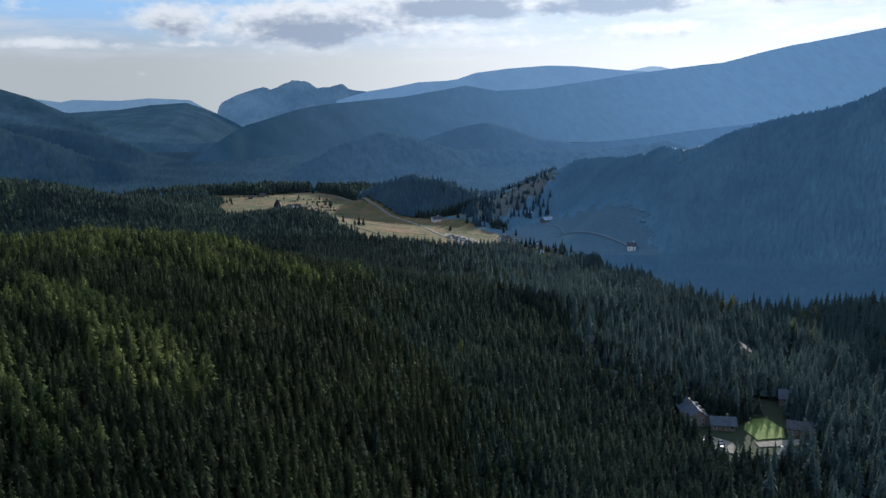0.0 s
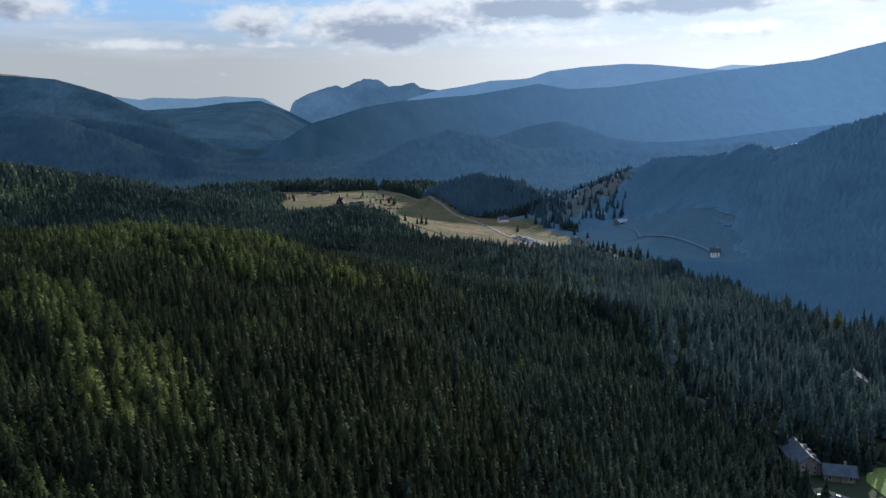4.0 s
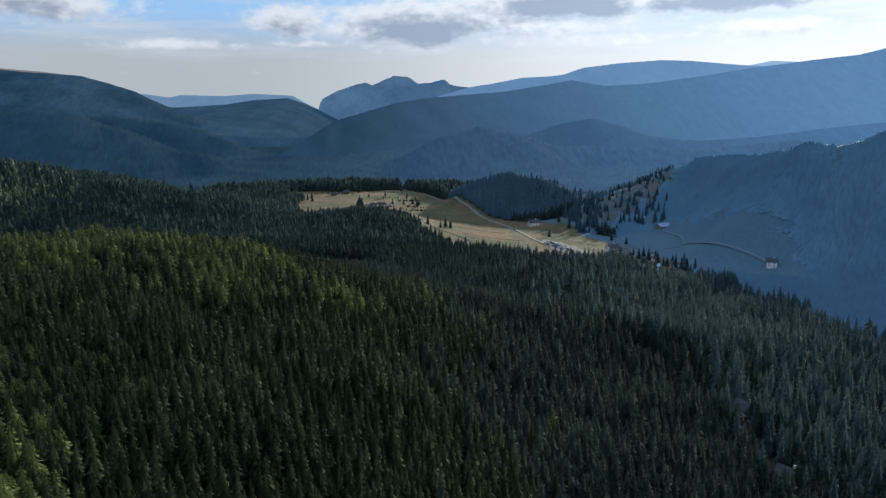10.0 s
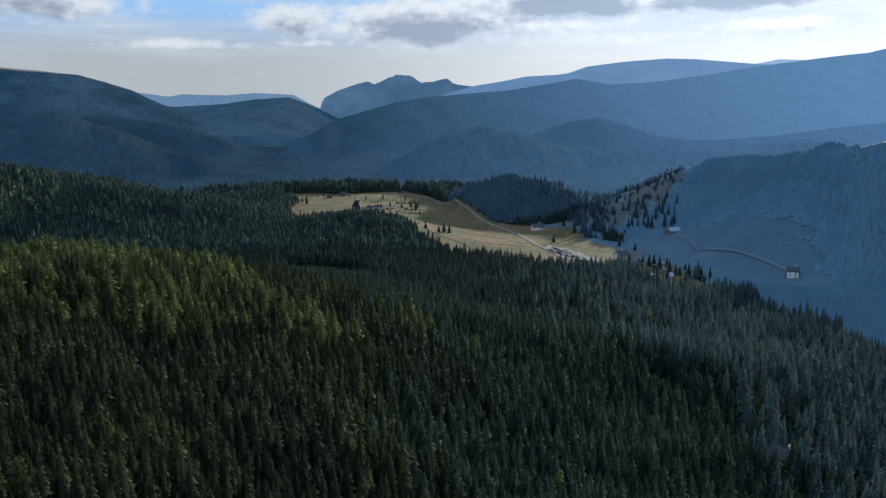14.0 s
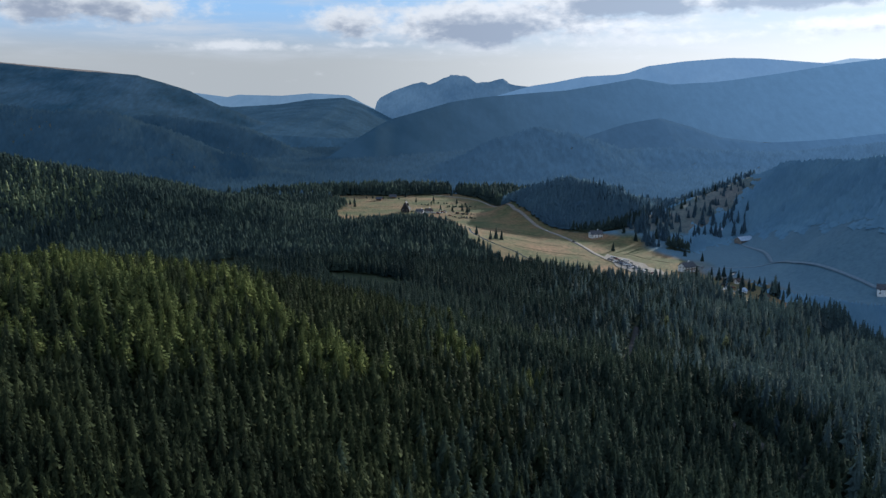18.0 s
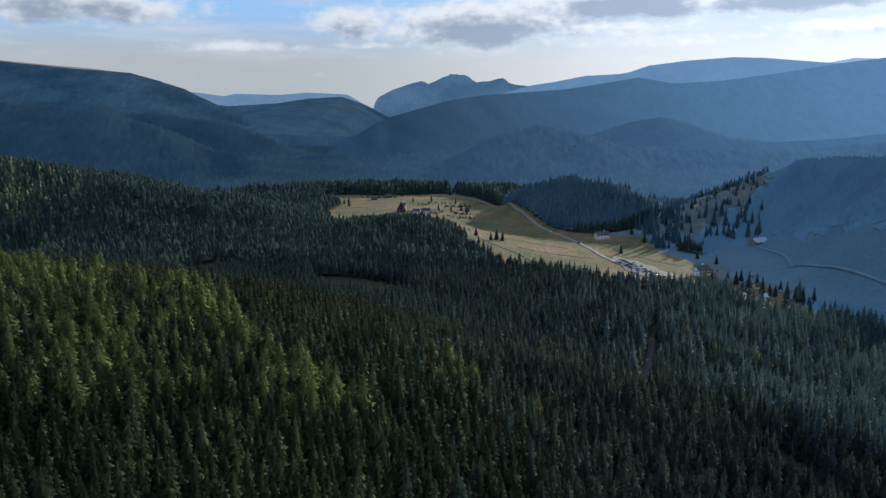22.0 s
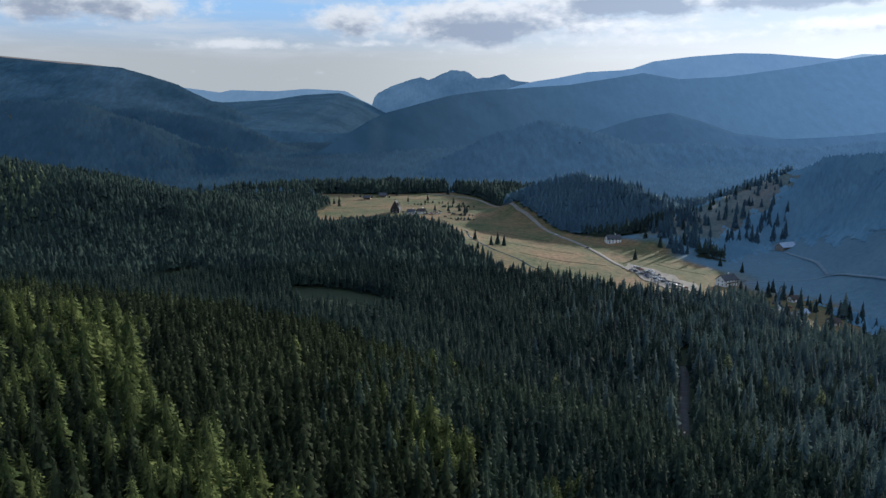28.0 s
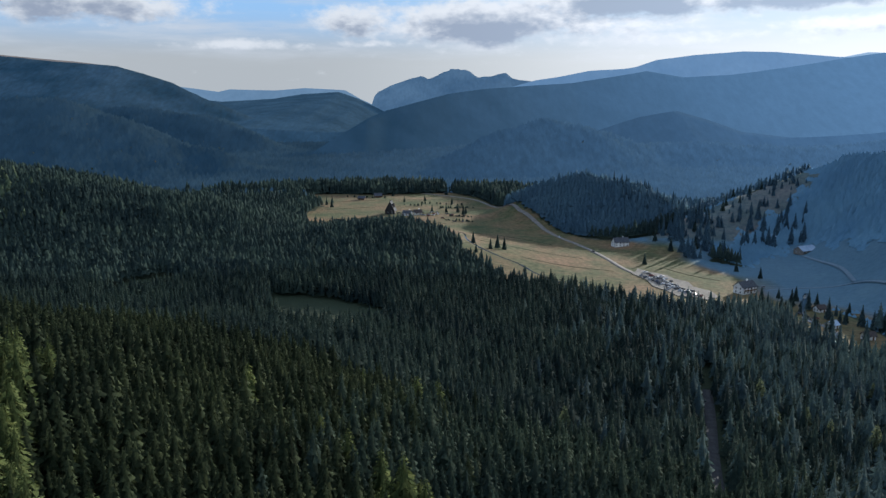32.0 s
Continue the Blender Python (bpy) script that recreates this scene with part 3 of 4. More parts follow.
def stand(name, places, height, models, mat, label, spread=0.22, round_=(0.9, 0.6), lie=0.0, size=None):
    """A stand of trees too many to count, joined into one mesh. lie: how far a closed canopy takes the light as the slope does."""
    X, Y = places
    n = len(X)
    Z = land(X, Y) - 0.3
    H = height * np.clip(rng.normal(1, spread, n), 0.45, 1.6)
    W = H * rng.uniform(0.85, 1.2, n)
    if size is not None:
        H, W = H * size, W * (0.45 + 0.55 * size)
    A = rng.uniform(0, 2 * math.pi, n)
    lean = rng.normal(0, 0.015, (n, 2))
    which = rng.integers(0, len(models), n)
    U, W_ = X - 9 * lie, Y - 9 * lie       # normals taken a little south-west, so crests shade like the slope below
    slope = np.stack([land(U - 6, W_) - land(U + 6, W_), land(U, W_ - 6) - land(U, W_ + 6), np.full(n, 12.0)], -1)
    slope = slope / np.linalg.norm(slope, axis=1)[:, None]
    V, F, N, base = [], [], [], 0
    for m, (mv, mt) in enumerate(models):
        i = np.nonzero(which == m)[0]
        c, s = np.cos(A[i])[:, None], np.sin(A[i])[:, None]
        x = (mv[:, 0] * c - mv[:, 1] * s) * W[i, None] + X[i, None] + lean[i, :1] * mv[:, 2] * H[i, None]
        y = (mv[:, 0] * s + mv[:, 1] * c) * W[i, None] + Y[i, None] + lean[i, 1:] * mv[:, 2] * H[i, None]
        z = mv[:, 2] * H[i, None] + Z[i, None]
        V.append(np.stack([x, y, z], -1).reshape(-1, 3))
        F.append((mt[None] + (base + np.arange(len(i)) * len(mv))[:, None, None]).reshape(-1, 3))
        base += len(i) * len(mv)
        mn = crown_normals(mv, *round_)
        turned = np.stack([mn[:, 0] * c - mn[:, 1] * s, mn[:, 0] * s + mn[:, 1] * c, mn[:, 2] + 0 * c], -1)
        N.append(((1 - lie) * turned + lie * slope[i][:, None, :]).reshape(-1, 3))
    V, F = np.concatenate(V).astype(np.float32), np.concatenate(F).astype(np.int32)
    me = bpy.data.meshes.new(name)
    me.vertices.add(len(V))
    me.vertices.foreach_set("co", V.ravel())
    me.loops.add(3 * len(F))
    me.loops.foreach_set("vertex_index", F.ravel())
    me.polygons.add(len(F))
    me.polygons.foreach_set("loop_start", np.arange(0, 3 * len(F), 3, dtype=np.int32))
    me.update(calc_edges=True)
    me.materials.append(mat)
    soft_normals(me, np.concatenate(N))
    return tagged(new(name, me), label, "forest", kind="stuff")


def west_edge(Y):
    return np.minimum(-0.31 * Y - 25, 60 - 0.60 * (Y - 230)) - 10


def wooded(X, Y):
    east = np.where(X > 340, 1.0, 0.0)        # ragged wood edge above the shaded pasture
    ok = ~open_land(X + east * 7 * np.sin(Y / 7.3 + 2 * np.sin(X / 5)), Y + east * 7 * np.sin(X / 6.1)) & (line_far(X, Y, ROAD) > np.where(Y < 520, 2.6, np.where(Y < 740, 3.9, 2.6)) * (Y < 800) + np.where(Y < 800, 0.0, np.where(Y < 960, 0.0, 6.0))) & (line_far(X, Y, TRACK) > 4) & (X > west_edge(Y)) & (X < 0.92 * Y + 30)
    for hx, hy, r in HOUSES:
        ok &= np.hypot(X - hx, Y - hy) > r
    return ok


LARCH_STANDS = [[(-150, 470), (-60, 466), (-20, 478), (0, 495), (16, 474), (32, 490), (26, 520), (2, 548), (-14, 585), (-30, 615), (-70, 612), (-150, 605)],
                [(-62, 205), (-32, 225), (-22, 300), (-20, 345), (-45, 372), (-115, 405), (-115, 290)], [(48, 552), (62, 548), (72, 566), (54, 574)], [(84, 552), (100, 556), (96, 570), (86, 566)],
                [(-170, 590), (-90, 610), (-100, 640), (-180, 640)]]


def larch_part(X, Y):
    """Where the lighter larches stand in the near hill's wood."""
    U, V = X + 7 * np.sin(Y / 11 + X / 17), Y + 8 * np.sin(X / 13 - Y / 23)
    hit = np.zeros(np.shape(X), bool)
    for ring in LARCH_STANDS:
        hit |= inside(U, V, ring)
    mix = np.sin(X * 1.7 + 3 * np.sin(Y / 14)) + np.sin(Y * 1.3 + 2 * np.sin(X / 19)) + 1.2 * np.sin(X / 12 + Y / 17)
    return (hit & (mix > np.where(Y < 430, 0.75, -0.3))) | ((mix > 3.0) & (X < 110))


def knoll(X, Y):
    return ((X - 252) / 118) ** 2 + ((Y - 1345) / 125) ** 2 < 1


def facing_east(X, Y):
    """The steep hill on the east side of the valley, and the knoll by the road."""
    return ((X > 330 + 8 * np.sin(Y / 17)) & (Y > 510 + 8 * np.sin(X / 13))) | knoll(X, Y)


NEAR = [shaggy(104, s, 1.5, 0.12, 0.9, broad=0.33, ragged=0.32) for s in range(8)]
ROUND = [shaggy(215, s, 1.65, 0.10, 0.72, -0.05, 0.14, 0.45) for s in range(10, 18)]
CREST = [shaggy(44, s, 1.6, 0.2, 0.9, broad=0.5) for s in range(60, 68)]
VILLAGE_FIR = [shaggy(46, s, 1.5, 0.16, 0.9, broad=0.45) for s in range(70, 76)]
MID = [shaggy(23, s, 1.6, 0.2, 0.9, broad=0.6) for s in range(20, 26)]
FAR = [conifer(3, 3, s, 1.8, 0.25, gap=0.6) for s in range(30, 35)]
SLOPE = [conifer(3, 3, s, 2.0, 0.12, 0.85, gap=0.72) for s in range(50, 54)]
CANOPY = [conifer(1, 3, s, 4.8, -0.55, 0.8, gap=0.85) for s in range(44, 48)]
HILL = [conifer(1, 3, s, 5.3, -0.35, 0.75, gap=0.75) for s in range(40, 44)]


def planted(X, Y):
    """The near hill's plantation, up to its far edge."""
    return Y < np.interp(X, [-420, -60, 20, 70, 140, 420], [800, 770, 735, 690, 640, 620]) + 5 * np.sin(X / 9)


px, py = scatter(-330, 620, 180, 800, 3.05, lambda X, Y: wooded(X, Y) & planted(X, Y) & ~facing_east(X, Y))
single = (px > -76) & (px < -20) & (py > 330) & (py < 380)   # the stretch flown over lowest: every tree a thing of its own
single_places = list(zip(px[single], py[single]))[:300]
rest = ~single
rest[np.nonzero(single)[0][300:]] = True
px, py = px[rest], py[rest]
is_larch = larch_part(px, py)
# needle colour steps bluer to the east, imitating thicker haze
across = px + 12 * np.sin(py / 30) + rng.normal(0, 15, len(px))
east_part = ~is_larch & (across > 205 - 0.05 * (py - 400))
between = ~is_larch & ~east_part & (across > 75 - 0.05 * (py - 400))
is_spruce = ~is_larch & ~east_part & ~between
thin = east_part & (np.arange(len(px)) % 10 < 6)      # the valley's older trees stand further apart
few = is_larch & (np.arange(len(px)) % 10 < 9)
front = is_spruce & (py < 430)
stand("spruce_forest_near", (px[front], py[front]), 11.3, NEAR, SPRUCE, "dense dark green spruce plantation on the near hillside", 0.26)
stand("spruce_forest_crest", (px[is_spruce & ~front], py[is_spruce & ~front]), 11.0, CREST, SPRUCE, "dense dark green spruce plantation over the hill's crest", 0.26)
stand("spruce_forest_spur", (px[between], py[between]), 11.0, CREST, FAINT_HAZE_SPRUCE, "dense dark spruces on the spur above the road, greyed by painted haze", 0.26)
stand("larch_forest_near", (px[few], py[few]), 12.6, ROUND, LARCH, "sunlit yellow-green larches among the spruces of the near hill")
stand("spruce_forest_village", (px[thin], py[thin]), 13.8, VILLAGE_FIR, MIST_TINT_SPRUCE, "tall spruce forest round the houses in the side valley, bluish with painted haze", 0.3, lie=0.25)
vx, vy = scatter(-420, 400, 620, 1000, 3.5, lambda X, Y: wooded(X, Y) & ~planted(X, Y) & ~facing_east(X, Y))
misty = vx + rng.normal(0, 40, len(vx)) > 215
stand("spruce_forest_hollow", (vx[~misty], vy[~misty]), 12, MID, VALLEY_HAZE_SPRUCE, "tall dark spruce forest in the hollow behind the hill", 0.24, lie=0.2)
stand("spruce_forest_valley", (vx[misty], vy[misty]), 13, MID, MIST_TINT_SPRUCE, "tall spruce forest along the valley floor, bluish with painted haze", 0.28, lie=0.25)
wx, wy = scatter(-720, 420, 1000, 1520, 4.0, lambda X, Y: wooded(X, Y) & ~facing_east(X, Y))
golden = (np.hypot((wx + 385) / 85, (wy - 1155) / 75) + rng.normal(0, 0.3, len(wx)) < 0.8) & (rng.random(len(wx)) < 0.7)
stand("spruce_forest_west", (wx[~golden], wy[~golden]), 12, FAR, FAR_HAZE_SPRUCE, "dark spruce forest on the west hill and before the meadow", 0.2, lie=0.5)
stand("larch_forest_west", (wx[golden], wy[golden]), 12, FAR, PALE_LARCH, "pale green larches among the spruces of the west hill", 0.25)
ex, ey = scatter(330, 950, 510, 1500, 3.3, lambda X, Y: wooded(X, Y) & ~knoll(X, Y) & facing_east(X, Y) & (X < 600 + 0.5 * np.abs(Y - 1100)))
saddle = (ey > 1285) & (ex < 480)
young = np.full(len(ex), 0.25)               # lower trees towards the pasture
for ring in (5, 11, 18, 26, 35):
    clear = np.ones(len(ex), bool)
    for a in range(8):
        clear &= ~open_land(ex + ring * math.cos(a * math.pi / 4), ey + ring * math.sin(a * math.pi / 4))
    young += 0.15 * clear
sparse = saddle & (rng.random(len(ex)) < 0.5)
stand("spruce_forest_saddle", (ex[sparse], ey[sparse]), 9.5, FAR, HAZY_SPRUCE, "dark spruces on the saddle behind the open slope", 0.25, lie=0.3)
stand("spruce_forest_east", (ex[~saddle], ey[~saddle]), 9.5, CANOPY, EAST_HAZE_SPRUCE, "spruce forest on the steep east hill, blue-green with painted haze", 0.12, lie=1.0, size=young[~saddle])
stand("spruce_forest_knoll", scatter(120, 390, 1230, 1520, 3.1, lambda X, Y: wooded(X, Y) & knoll(X, Y)), 11.5, SLOPE, HAZY_SPRUCE, "dark spruces crowding the rounded knoll by the road, bluish with painted haze", lie=0.7)
def far_edge(X, Y):
    """The wood along the meadow's far end."""
    return (Y > np.where(X > 130, 1440, 1520)) & (Y < 1640 - ((X - 20) / 190) ** 2 * 60 + 12 * np.sin(X / 9) + 10 * np.sin(X / 23)) & (X > -260) & (X < 330)


stand("spruce_forest_edge", scatter(-260, 330, 1440, 1660, 3.6, lambda X, Y: ~open_land(X, Y) & far_edge(X, Y) & ~knoll(X, Y)), 14.5, SLOPE, FAR_HAZE_SPRUCE, "dark spruce wood along the meadow's far end, bluish with painted haze", 0.36, lie=0.6)
# these trees emit a painted blue haze, though they give no light
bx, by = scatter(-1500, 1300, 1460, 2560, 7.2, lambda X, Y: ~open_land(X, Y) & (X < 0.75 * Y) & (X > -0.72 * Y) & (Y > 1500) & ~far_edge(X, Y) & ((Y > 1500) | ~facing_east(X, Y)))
backwoods = stand("haze_glow_wooded_hills", (bx, by), 12, HILL, HAZE_BACK, "wooded hills behind the meadow, blue haze painted as glow", 0.14, lie=0.85)
tagged(backwoods, "wooded hills behind the meadow, blue haze painted as glow", "hills", kind="structure")

stand("spruce_forest_outer", scatter(-520, 760, -160, 980, 6.5, lambda X, Y: ~open_land(X, Y) & ~facing_east(X, Y) & ((Y < 184) | (X < west_edge(Y) - 3) | (X > 0.92 * Y + 33))), 11, HILL, SPRUCE, "dark spruce forest going on over the hills around")


def part(name, data, mat, parent, label=""):
    """One mesh under a thing or part; data is a bmesh or a (vertices, faces) pair."""
    me = data
    if not isinstance(data, bpy.types.Mesh):
        me = bpy.data.meshes.new(name)
        if isinstance(data, tuple):
            me.from_pydata([tuple(v) for v in data[0]], [], [tuple(f) for f in data[1]])
        else:
            data.to_mesh(me)
            data.free()
        me.materials.append(mat)
    ob = new(name, me)
    ob.parent = parent
    return tagged(ob, label)


def trunk_mesh(height, radius):
    bm = bmesh.new()
    rings = []
    for k, (h, r) in enumerate(((-0.3, 1.5), (0.6, 1.05), (height * 0.45, 0.75), (height * 0.95, 0.12))):
        rings.append([bm.verts.new((radius * r * math.cos(a * math.pi / 3.5), radius * r * math.sin(a * math.pi / 3.5), h)) for a in range(7)])
    for lo, hi in zip(rings, rings[1:]):
        for j in range(7):
            bm.faces.new((lo[j], lo[(j + 1) % 7], hi[(j + 1) % 7], hi[j]))
    return bm


def make_tree(name, seed, height, wide, mat, label, group, bare=0.08, leaf=False):
    tree = tagged(new(name), label, "tree", group)
    v, f = shaggy(380, seed, wide, bare, 0.66, -0.05, 0.15, 0.4) if leaf else shaggy(300, seed, wide, bare, 0.9, broad=0.22, ragged=0.32)
    part("trunk", trunk_mesh(height, 0.18), BARK, tree)
    crown = part("crown", (v * height, f.tolist()), mat, tree)
    soft_normals(crown.data, crown_normals(v, 0.9, 0.6))
    return tree


def plant(models, places, low=0.75, high=1.25):
    """Copies of the model trees at the places; the models themselves take the first ones."""
    for k, (x, y) in enumerate(places):
        s = rng.uniform(low, high)
        m = Matrix.Translation((x, y, float(land(x, y)) - 0.2)) @ Matrix.Rotation(rng.uniform(0, 6.28), 4, "Z")
        model = models[k % len(models)]
        if k < len(models):
            model.matrix_basis = m @ Matrix.Diagonal((s, s, s, 1))
            model.scale = (s, s, s)
        else:
            model_copy = copy_thing(model, m)
            model_copy.scale = (s, s, s)


spruces = [p for p in single_places if not larch_part(np.array(p[0]), np.array(p[1]))]
larches = [p for p in single_places if larch_part(np.array(p[0]), np.array(p[1]))]
plant([make_tree("spruce_tree", 50 + k, 11.3, 1.55, SPRUCE, "slender dark green spruce on the near hilltop", "hilltop trees", 0.15) for k in range(4)], spruces)
plant([make_tree("larch_tree", 60 + k, 12.6, 1.75, LARCH, "yellow-green autumn larch on the near hilltop", "hilltop trees", 0.15, True) for k in range(3)], larches)

# ---- roads and water ----
GRAVEL = surface("pale_gravel", (0.14, 0.13, 0.115), (0.23, 0.21, 0.185), 0.3, 0.9)
ASPHALT = surface("grey_asphalt", (0.045, 0.046, 0.048), (0.07, 0.07, 0.072), 0.3, 0.85)
# track dirt with the pasture's blue haze painted into it
HAZE_DIRT = surface("hazed_dirt_track", (0.10, 0.145, 0.185), (0.13, 0.18, 0.22), 0.4, 0.95)
WATER = surface("stream_water", (0.03, 0.04, 0.045), (0.05, 0.06, 0.06), 0.5, 0.08)


def smooth_line(line, step):
    """Evenly spaced places on a curve through the line's points."""
    pts = np.array(line, float)
    for _ in range(3):
        q = np.empty((2 * len(pts), 2))
        q[0], q[-1] = pts[0], pts[-1]
        q[1:-1:2], q[2:-1:2] = 0.75 * pts[:-1] + 0.25 * pts[1:], 0.25 * pts[:-1] + 0.75 * pts[1:]
        pts = q
    run = np.r_[0, np.cumsum(np.hypot(*np.diff(pts, axis=0).T))]
    s = np.arange(0, run[-1], step)
    return np.stack([np.interp(s, run, pts[:, 0]), np.interp(s, run, pts[:, 1])], -1)


def ribbon(name, line, width, lift, mat, label, category, wobble=0.0):
    """A strip along the ground, crowned in the middle, with edges that go into the ground."""
    p = smooth_line(line, 4.0)
    d = np.gradient(p, axis=0)
    side = np.stack([d[:, 1], -d[:, 0]], -1) / np.hypot(*d.T)[:, None]
    w = width * (1 + wobble * np.sin(np.arange(len(p)) * 0.9) * np.sin(np.arange(len(p)) * 0.37))
    cols = []
    for u, up in ((-0.56, -0.4), (-0.5, 0.0), (0.0, 0.06), (0.5, 0.0), (0.56, -0.4)):
        q = p + side * (w * u)[:, None]
        z = np.maximum(land(q[:, 0], q[:, 1]), land(p[:, 0], p[:, 1])) + lift + up
        cols.append(np.c_[q, z])
    g = np.stack(cols, 1)
    return tagged(sheet(name, g[..., 0], g[..., 1], g[..., 2], mat), label, category, kind="structure")


ribbon("road_forest", ROAD[:11], 4.0, 0.25, ASPHALT, "grey asphalt road through the spruce forest", "road")
ribbon("road_valley", [(270, 975)] + ROAD[13:], 4.5, 0.25, GRAVEL, "pale sunlit valley road winding past the meadow", "road")
ribbon("road_track", TRACK, 3.0, 0.22, HAZE_DIRT, "dirt track across the shaded pasture, pale blue with painted haze", "track")
ribbon("road_spur", SPURTRACK, 3.0, 0.22, HAZE_DIRT, "dirt track climbing to the metal-roofed barn", "track")
ribbon("water_stream", STREAM, 1.6, 0.12, WATER, "narrow dark stream looping along the wood's edge", "stream", 0.3)
ribbon("water_brook", BROOK, 4.0, 0.12, WATER, "shallow brook glinting in the lower pasture", "stream", 0.3)

DITCH = surface("ditch_sedge", (0.035, 0.04, 0.02), (0.07, 0.065, 0.035), 0.6, 0.95)
for k, line in enumerate(([(-45, 1330), (20, 1346), (60, 1338), (92, 1300)], [(-62, 1405), (0, 1432), (60, 1438)], [(108, 1232), (150, 1216), (188, 1180)], [(118, 1168), (160, 1142), (205, 1118)], [(-50, 1480), (20, 1502), (112, 1512)],
                          [(150, 1105), (180, 1085), (222, 1070)], [(300, 1040), (280, 1058), (268, 1085)])):
    ribbon(f"ground_ditch_{k + 1}", line, 1.5, 0.10, DITCH, "dark sedge-lined ditch across the tan meadow", "ditch", 0.5)


def pad(name, ring, lift, mat, label, category):
    """A level patch of ground cover with its own edge."""
    bm = bmesh.new()
    top = [bm.verts.new((x, y, float(land(x, y)) + lift)) for x, y in ring]
    low = [bm.verts.new((v.co.x, v.co.y, v.co.z - 1.0)) for v in top]
    bm.faces.new(top)
    for j in range(len(top)):
        bm.faces.new((top[j], low[j], low[(j + 1) % len(top)], top[(j + 1) % len(top)]))
    me = bpy.data.meshes.new(name)
    bm.to_mesh(me)
    bm.free()
    me.materials.append(mat)
    return tagged(new(name, me), label, category, kind="structure")


pad("pavement_parking", [(234, 1062), (240, 1070), (244, 1081), (251, 1068), (262, 1057), (264, 1044), (272, 1034), (271, 1018), (280, 1004), (279, 987), (269, 974), (262, 984), (250, 988), (247, 1004), (240, 1018), (241, 1040)], 0.45, GRAVEL, "pale gravel car park beside the valley road", "car park")
pad("pavement_yard", [(186, 306), (199, 300), (203, 312), (196, 322), (187, 318)], 0.35, GRAVEL, "pale gravel yard with parked cars below the hotel", "yard")
pad("pavement_path", [(212, 305), (238, 303), (238, 309), (213, 310.5)], 0.35, GRAVEL, "pale gravel path along the playing field", "path")
LAWN = surface("bright_lawn", (0.11, 0.16, 0.045), (0.17, 0.21, 0.065), 0.12, 0.95)
# patches of sun in the glades, painted as brighter grass
SUN_PATCH = surface("sun_patch_grass", (0.15, 0.14, 0.055), (0.24, 0.20, 0.085), 0.5, 0.95)
for k, (x, y, r) in enumerate(((-3, 889, 9), (22, 897, 4), (-102, 969, 5), (-139, 976, 6), (-122, 973, 4))):
    pad(f"ground_sun_patch_{k + 1}", [(x + r * (1.3 + 0.3 * math.sin(3 * a + k)) * math.cos(a), y + r * math.sin(a)) for a in (j * math.tau / 14 for j in range(14))], 0.3, SUN_PATCH, "sunlit patch in a forest glade, painted as pale grass", "glade")
pad("ground_lawn", [(217, 325), (222, 332), (229, 336), (236, 336.5), (236, 322), (230, 312.5), (216, 312.5)], 0.35, LAWN, "bright green mown playing field among the trees", "lawn")

# ---- buildings ----
WHITE_WALL = surface("white_plaster", (0.62, 0.61, 0.58), (0.80, 0.79, 0.76), 0.4, 0.9)
GREY_WALL = surface("weathered_boards", (0.14, 0.12, 0.10), (0.24, 0.21, 0.18), 0.8, 0.9)
BROWN_ROOF = surface("brown_roof_tiles", (0.050, 0.042, 0.040), (0.080, 0.066, 0.060), 0.8, 0.8)
BLUE_ROOF = surface("pale_metal_roof", (0.24, 0.32, 0.42), (0.34, 0.42, 0.52), 0.3, 0.7)
SLATE_BLUE = surface("blue_grey_roof", (0.05, 0.065, 0.085), (0.085, 0.105, 0.135), 0.4, 0.6)
DARK_ROOF = surface("dark_slate_roof", (0.05, 0.055, 0.065), (0.09, 0.095, 0.105), 0.8, 0.9)
GLASS = surface("window_glass", (0.02, 0.025, 0.03), (0.03, 0.035, 0.04), 0.5, 0.25)
FRAME = surface("window_frame", (0.55, 0.53, 0.50), (0.68, 0.66, 0.62), 2.0, 0.7)
DARK_WOOD = surface("dark_stained_wood", (0.03, 0.028, 0.028), (0.055, 0.05, 0.048), 1.2, 0.85)
WOOD = surface("brown_wood", (0.12, 0.075, 0.045), (0.20, 0.13, 0.08), 1.2, 0.85)


def box(bm, x0, y0, z0, x1, y1, z1):
    v = [bm.verts.new((x, y, z)) for z in (z0, z1) for x, y in ((x0, y0), (x1, y0), (x1, y1), (x0, y1))]
    for f in ((3, 2, 1, 0), (4, 5, 6, 7), (0, 1, 5, 4), (1, 2, 6, 5), (2, 3, 7, 6), (3, 0, 4, 7)):
        bm.faces.new([v[k] for k in f])
    return bm


def boxed(*sizes):
    bm = bmesh.new()
    for s in sizes:
        box(bm, *s)
    return bm


